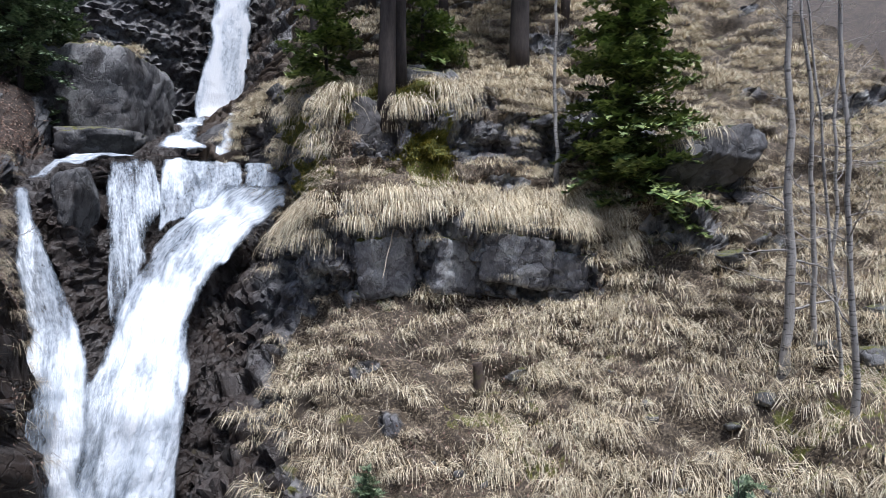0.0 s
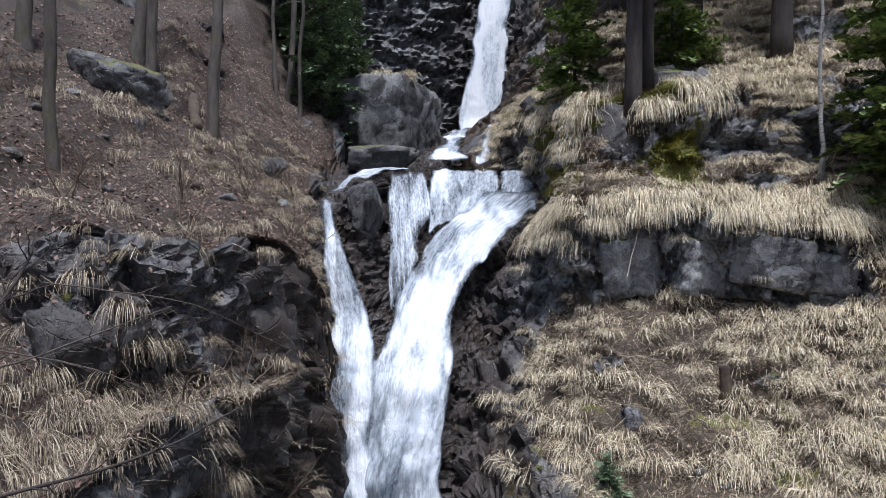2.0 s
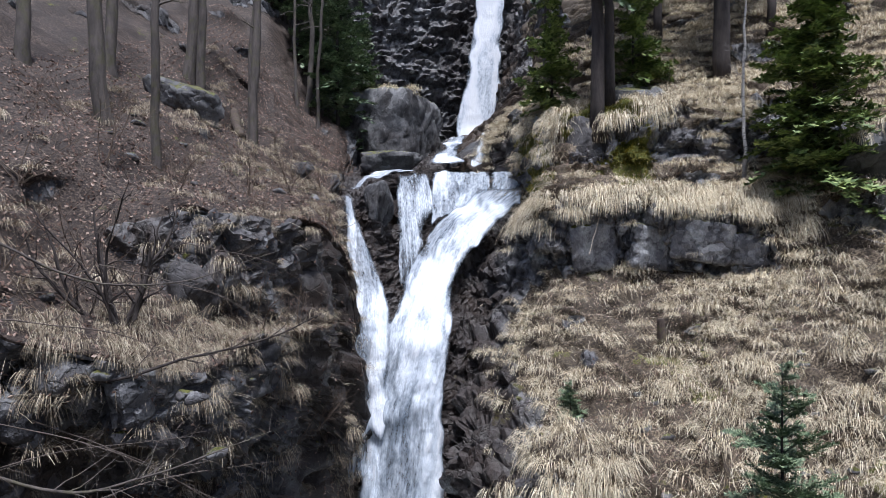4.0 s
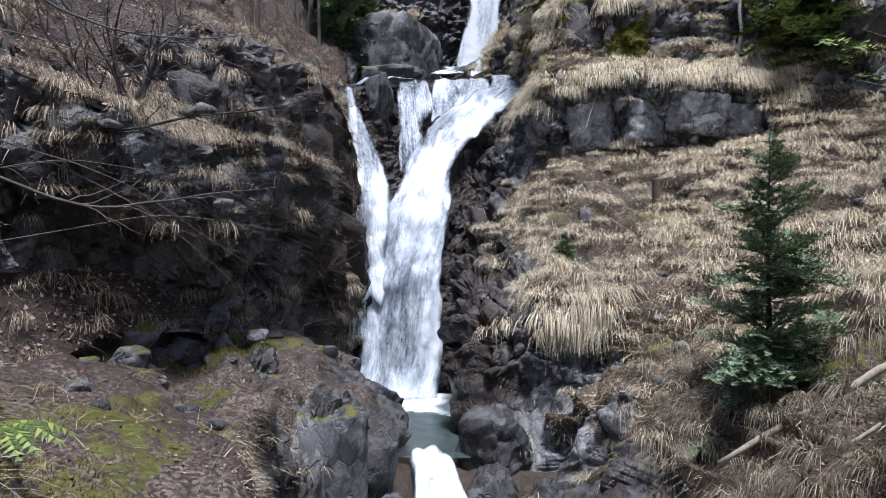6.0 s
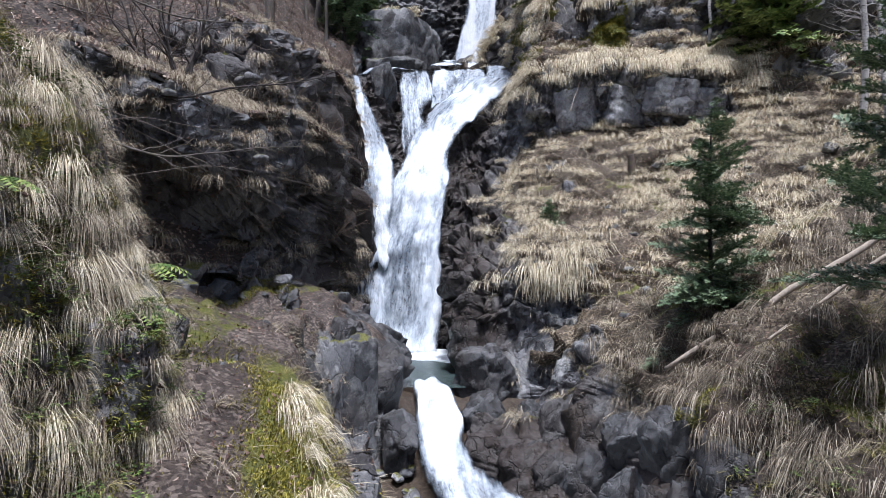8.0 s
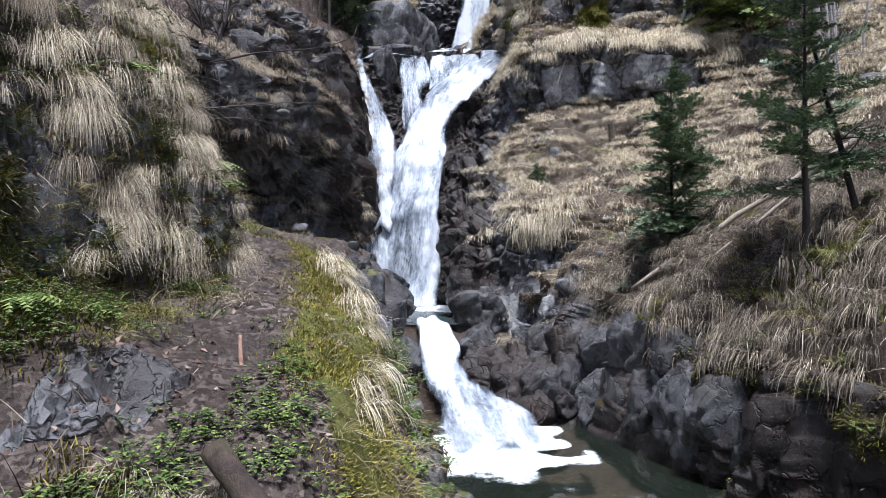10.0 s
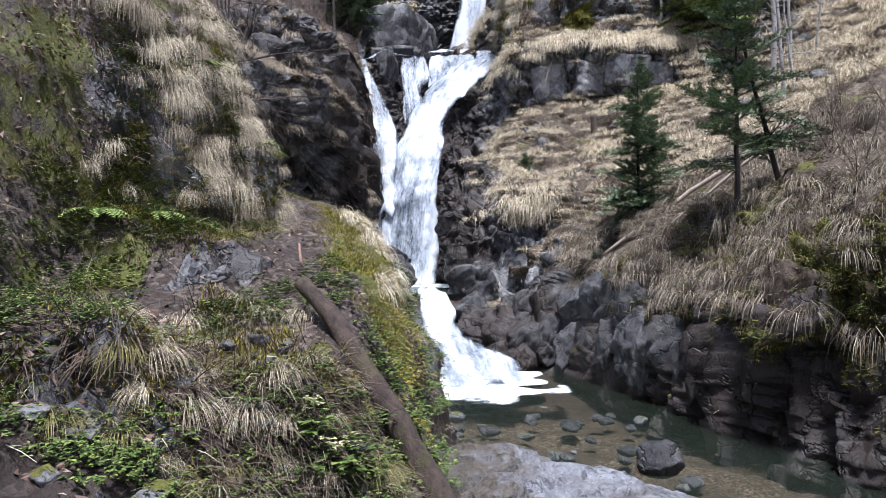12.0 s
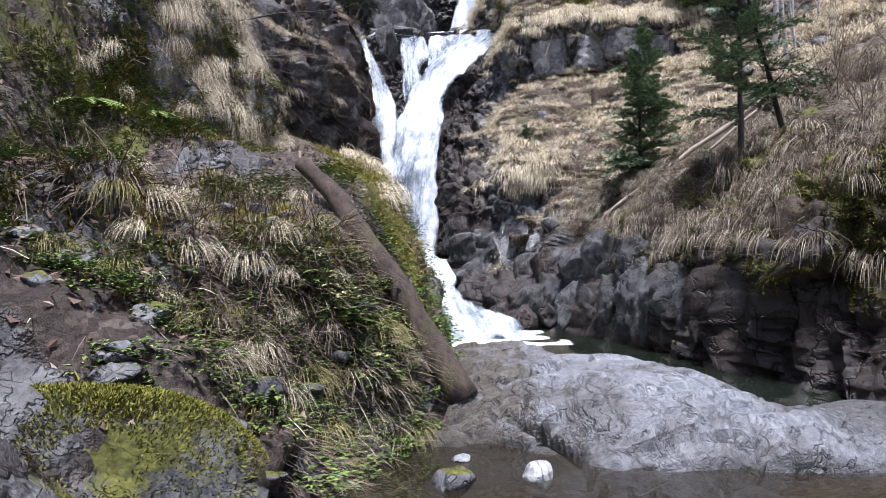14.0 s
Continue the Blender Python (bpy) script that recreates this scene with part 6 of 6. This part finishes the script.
boulder("white_stone", "small pale rounded stone in the puddle", (.82, -8.85, .02), (.2, .16, .16), 19, STONE_PALE, 20, .08, 20)
boulder("stone", "dark flat stone in the puddle", (.32, -8.95, .0), (.28, .25, .2), 20, STONE, 10, .12, 20)
boulder("stone", "small pale stone at the water's edge", (.38, -8.55, .02), (.14, .1, .06), 21, STONE_PALE, 0, .1, 16)
boulder("stone", "dark stone at the stream's outlet", (3.3, -3.7, -.58), (.62, .5, .5), 22, STONE_DARK, 20, .12, 24)
boulder("rock_sheet", "flat damp rock at the front edge of the puddle", (.85, -9.5, -.08), (1.6, .7, .25), 23, STONE, 8, .1)
rng = np.random.default_rng(78)
for k, (x, y, z) in enumerate([(1.9, 5.9, -.3), (2.5, 5.2, -.3), (3.1, 4.8, -.2), (3.5, 3.9, -.2), (3.85, 3.0, -.1), (4.15, 2.1, .0), (4.45, 1.2, .1), (4.75, .4, .1), (5.05, -.5, .0), (2.6, 6.2, .3), (3.2, 5.6, .55), (3.75, 4.4, .7), (4.2, 3.1, .8), (4.6, 1.9, .95), (2.1, 7.2, .2)]):
    w = rng.uniform(.8, 1.25)
    boulder("rock_buttress", "dark brown angular wet rock of the stream bank", (x + .12, y + .1, z), (w, w * 1.1, w * rng.uniform(1.1, 1.6)), 560 + k, STONE_BROWN if k % 3 else STONE_DARK, rng.uniform(-40, 40), .26, 36, "rocks of the wet bank", (rng.uniform(-14, 14), rng.uniform(-18, 18)), 5)
boulder("boulder", "dark wet boulder beside the cascade", (-.85, 6.7, .2), (1.0, 1.9, 1.8), 28, STONE_DARK, 8, .2, 36)
rng = np.random.default_rng(77)
for k in range(44):
    x, y = rng.uniform(-1.9, -.3), rng.uniform(2.2, 6.4)
    s = rng.uniform(.18, .55)
    boulder("stone", "blue-grey angular rubble stone beside the cascade", (x, y, float(curve(y, (2, -1.25), (5, -.85), (8, .1))) + .08), (s, s * .8, s * .6), 380 + k, (STONE_DARK, STONE, STONE_PALEGREY)[k % 3], rng.uniform(0, 360), .24, 12, "rubble beside the cascade")
for k, (x, y, s) in enumerate([(-2.0, -9.0, .2), (-2.2, -8.5, .22), (-1.75, -9.35, .2), (-2.35, -9.1, .22), (-1.9, -8.2, .35), (-.75, -8.95, .4), (-.2, -8.75, .3), (-1.3, -9.1, .3)]):
    boulder("stone", "angular grey slab stone set in the mound", (x, y, ground_at("mound_ground", x, y)), (s, s * .8, s * .55), 420 + k, STONE, 40 * k, .16, 20, "stones on the mound")
for k in range(34):
    x, y = rng.uniform(-5.2, -1.4), rng.uniform(2, 10.5)
    s = rng.uniform(.15, .6)
    boulder("stone", "dark angular stone in the rocky alcove", (x, y, ground_at("mound_ground", x, y) + .02), (s, s * .8, s * .6), 330 + k, STONE_DARK if k % 2 else STONE, rng.uniform(0, 360), .2, 12, "stones in the alcove")
for k in range(70):
    x, y = rng.uniform(-2.9, -.9) if k % 3 else rng.uniform(-1.6, -.1), rng.uniform(-9.6, -7.4)
    s = rng.uniform(.07, .34) * (1 if k % 3 else .6)
    boulder("stone", "angular grey stone on the trodden mound", (x, y, mound_z(x, y) + s * .08), (s, s * rng.uniform(.6, 1), s * rng.uniform(.3, .6)), 100 + k, STONE, rng.uniform(0, 360), .32, 12, "stones on the mound", (rng.uniform(-18, 18), rng.uniform(-18, 18)))
for k in range(40):
    x, y = rng.uniform(.4, 4.2), rng.uniform(-3.6, .6)
    s = rng.uniform(.15, .45)
    boulder("stone", "brown rounded stone on the stream floor", (x, y, -1.1 + s * .15), (s, s * .8, s * .5), 140 + k, STONE_DARK if k % 3 else STONE, rng.uniform(0, 360), .1, 9, "stones in the pool")
for k in range(46):
    x, y = rng.uniform(2.5, 12), rng.uniform(6, 17)
    s = rng.uniform(.12, .4)
    boulder("stone", "grey stone between the tussocks", (x, y, ground_at("hillside_ground", x, y)), (s, s * .8, s * .6), 200 + k, STONE, rng.uniform(0, 360), .18, 9, "stones on the hillside")
for k in range(40):
    x, y = rng.uniform(-9, -3), rng.uniform(3, 20)
    s = rng.uniform(.12, .5)
    z = ground_at("bank_ground", x, y)
    boulder("stone", "grey stone in the leaf litter", (x, y, z), (s, s * .8, s * .55), 260 + k, STONE, rng.uniform(0, 360), .18, 9, "stones on the leafy slope")


# ---------------------------------------------------------------- herbs, ferns, moss
def herb(seed, n=26, reach=.16, leaf=.05):
    """A clump of stalked leaves."""
    rng = np.random.default_rng(seed)
    chunks = []
    for _ in range(n):
        a, r = rng.uniform(0, 2 * np.pi), reach * math.sqrt(rng.uniform(0.02, 1))
        c = np.array([r * math.cos(a), r * math.sin(a), rng.uniform(.03, .13)])
        for k in range(3):
            b = a + (k - 1) * .9 + rng.normal(0, .2)
            d = np.array([math.cos(b), math.sin(b), rng.uniform(-.25, .3)])
            s = np.array([-math.sin(b), math.cos(b), 0])
            L = leaf * rng.uniform(.7, 1.3)
            v = np.array([c, c + d * L * .45 + s * L * .3 + [0, 0, .006], c + d * L, c + d * L * .45 - s * L * .3 + [0, 0, .006]])
            chunks.append((v, np.zeros((0, 4), int), np.array([[0, 3, 2], [0, 2, 1]])))
    return join(chunks)


HERBS = [herb(300 + k, 20, .14, .045) for k in range(5)]
pos, nor = pick("mound_ground", 1900, .065, lambda Q, N, r, m: (in_box(Q, -3.6, .35, -9.2, -2.0) + .9 * in_box(Q, -3, -1.1, -9.6, -7.9) * smooth(-.1, .2, vnoise(Q, .4, 56)) + 1.5 * in_box(Q, -2.2, .3, -9.3, -6.8) * off_log(Q)) * smooth(-.35, .25, vnoise(Q, .7, 55)) * off_path(Q) ** 2 * np.clip(1 - 1.6 * path_edge(Q), 0, 1), 61)
pos, nor = nearest_first(pos, nor, (-.6, -8, 1.2))
plant("herb_clump", "low fresh green leafy herb clump", HERBS, HERB, pos, RNG.uniform(0, 6.28, len(pos)), RNG.uniform(.45, .95, len(pos)), 0, "herbs on the mound", "plant", "low fresh green herbs on the mound")
pos, nor = pick("hillside_ground", 120, .2, lambda Q, N, r, m: in_box(Q, 4.5, 8, -6, 2, .6, 4) * (.2 + m), 62)
plant("herb_clump", "small green herb clump on the stream bank", HERBS, HERB, pos, RNG.uniform(0, 6.28, len(pos)), RNG.uniform(.6, 1.2, len(pos)), 0, "", "plant", "small green herbs on the stream bank")

for k, (x, y) in enumerate([(-.42, -8.35), (-.3, -8.2), (-.15, -8.3), (-.55, -8.25)]):
    root = thing("hellebore", "pale green flowering hellebore beside the log", "plant", "hellebores", (x, y, mound_z(x, y)))
    rr = np.random.default_rng(400 + k)
    part("leaves", mesh_of("leaves", *herb(410 + k, 16, .12, .08), False), HERB, root)
    v, q, t = join([(c + np.array([0, 0, .14]), a, b) for c, a, b in [herb(420 + k, 14, .07, .035)]])
    part("blossom", mesh_of("blossom", v, q, t, False), FLOWER, root, "pale green blossom")


def fern(at, yaw, size, seed, label="green fern with arching fronds"):
    rng = np.random.default_rng(seed)
    root = thing("fern", label, "fern", "ferns on the bank", at)
    for k in range(6):
        a = yaw + rng.uniform(-1.0, 1.0)
        chunks = []
        s = np.linspace(0, 1, 15)
        ax = np.stack([np.cos(a) * s * size, np.sin(a) * s * size, size * (.55 * s - .75 * s ** 2)], -1)
        side = np.array([-math.sin(a), math.cos(a), 0])
        for i in range(1, 14):
            w = size * .22 * math.sin(math.pi * min(s[i] * .9 + .12, 1)) + .01
            f = unit(ax[i] - ax[i - 1])
            for sg in (-1, 1):
                tip = ax[i] + side * sg * w + f * w * .35 - np.array([0, 0, w * .25])
                v = np.array([ax[i] - f * .018 * size / .5, ax[i] + f * .018 * size / .5, tip])
                chunks.append((v, np.zeros((0, 4), int), np.array([[0, 1, 2]])))
        v, q, t = join(chunks)
        part("frond", mesh_of("frond", v, q, t, False), HERB, root)


for k, (x, y, yaw, s) in enumerate([(-2.5, -5.2, -1.2, .42), (-2.75, -5.7, -.9, .4), (-2.55, -2.3, -.6, .5), (-3.0, -1.2, -.5, .6), (-2.95, -3.6, -1.0, .45), (-3.05, -6.3, -1.1, .4)]):
    fern((x, y, ground_at("mound_ground", x, y)), yaw, s, 500 + k)


def moss_pile(name, label, surface, n, keep, seed, length=.045, material=MOSS):
    rng = np.random.default_rng(seed)
    pos, nor = pick(surface, n, 0, keep, seed)
    cover(name, label, "moss", blades(rng, pos - nor * .01, nor + rng.normal(0, .5, nor.shape), length * rng.uniform(.5, 1.4, len(pos)), np.full(len(pos), .014), np.full(len(pos), .25), np.zeros(3), 2), material)


moss_pile("moss_carpet", "bright yellow-green moss along the path's edge", "mound_ground", 36000, lambda Q, N, r, m: path_edge(Q) * smooth(-.5, .2, vnoise(Q, .5, 57)), 71, .034)
moss_pile("moss_carpet", "bright moss cushions on the mound", "mound_ground", 26000, lambda Q, N, r, m: in_box(Q, -4, .4, -10, 4) * smooth(.15, .5, vnoise(Q, .6, 58)) * (.3 + m) * off_path(Q) ** 2 * smooth(-.5, -2, Q[..., 1]), 72)
moss_pile("moss_carpet", "bright moss patches on the mound's face", "mound_ground", 9000, lambda Q, N, r, m: in_box(Q, -2.4, .1, -9.0, -6.8) * smooth(.0, .35, vnoise(Q, .5, 108)) * off_log(Q), 80, .05)
moss_pile("moss_carpet", "green moss along the path's verge", "mound_ground", 16000, lambda Q, N, r, m: in_box(Q, -3.2, -1.6, -6.2, -1.8, 0, 3.8) * smooth(-.25, .3, vnoise(Q, .6, 59)) * off_path(Q) ** 2, 78, .05, MOSS_OLIVE)
moss_pile("moss_carpet", "bright green moss under the overhang", "mound_ground", 6000, lambda Q, N, r, m: in_box(Q, -5.4, -3.4, 6.4, 9.6) * smooth(.0, .4, vnoise(Q, 1.1, 64)), 79, .08, MOSS_OLIVE)
moss_pile("moss_carpet", "moss cushions on the hillside ledges", "hillside_ground", 30000, lambda Q, N, r, m: .5 * in_box(Q, 3, 13, -5, 20) * smooth(.3, .7, m) + 5 * block_moss(Q), 73, .09)
moss_pile("moss_carpet", "dark green moss on the stream bank", "hillside_ground", 22000, lambda Q, N, r, m: bank_moss(Q), 75, .07, MOSS_OLIVE)
moss_pile("moss_carpet", "green moss on the bank beside the path", "mound_ground", 11000, lambda Q, N, r, m: in_box(Q, -6, -2.1, -7.5, 0, 2.3, 7) * smooth(-.05, .4, vnoise(Q, .8, 60)), 76, .06, MOSS_OLIVE)
pos, nor = pick("hillside_ground", 150, .22, lambda Q, N, r, m: in_box(Q, 4, 8.5, -7, 3, .8, 3.6), 77)
plant("bank_green", "green grass tuft on the stream bank", GREEN, GREENGRASS, pos, downhill(nor), RNG.uniform(.6, 1.2, len(pos)), 30, "green tufts on the stream bank")
pos, nor = pick("mound_ground", 60, .18, lambda Q, N, r, m: path_edge(Q), 74)
plant("edge_tuft", "yellow-green grass tuft on the mossy path edge", GREEN + SMALL[:2], GREENGRASS, pos, downhill(nor) + RNG.normal(0, .3, len(pos)), RNG.uniform(.35, .7, len(pos)), 60, "tufts on the path edge")

# moss pad on the low boulder
rng = np.random.default_rng(90)
n = 24000
a, r = rng.uniform(0, 2 * np.pi, n), np.sqrt(rng.uniform(0, 1, n))
d = np.stack([r * np.cos(a) * .96, r * np.sin(a) * .57, np.sqrt(np.clip(1 - r ** 2.6, 0, 1)) * .54], -1)
keep = vnoise(d, .35, 5) + .5 * (d[:, 2] - .2) > -.16
keep &= d[:, 0] + .25 * vnoise(d, .3, 6) > -.34
d = d[keep]
pos = np.array([-1.4, -9.8, .2]) + d
cover("moss_pad", "bright yellow-green moss pad on a low boulder", "moss", blades(rng, pos, unit(d + [0, 0, .4]) + rng.normal(0, .5, d.shape), rng.uniform(.008, .022, len(d)), np.full(len(d), .010), np.full(len(d), .25), np.zeros(3), 2), MOSS_OLIVE)

# grass over the dark wedge
rng = np.random.default_rng(92)
pos = np.stack([rng.uniform(12.2, 14.8, 14), rng.uniform(13.6, 14.6, 14), rng.uniform(0, .12, 14)], -1)
pos[:, 2] += 13.15 + .45 * (pos[:, 0] - 13.4)
plant("wedge_tussock", "pale dry tussock hanging over the dark rock wedge", HANGING, STRAW, pos, rng.normal(0, .4, 14), rng.uniform(.9, 1.4, 14), 14, "tussocks on the rock wedge")

# grass on the grey cliff block at the head of the gorge
rng = np.random.default_rng(91)
pos = np.stack([rng.uniform(-4.9, -1.2, 16), rng.uniform(31.6, 33, 16), rng.uniform(18.45, 18.7, 16)], -1)
plant("block_tussock", "pale dry tussock on the grey cliff block", TUSSOCKS[:4], STRAW, pos, rng.normal(0, .4, 16), rng.uniform(1.0, 1.7, 16), 30, "tussocks on the cliff block")
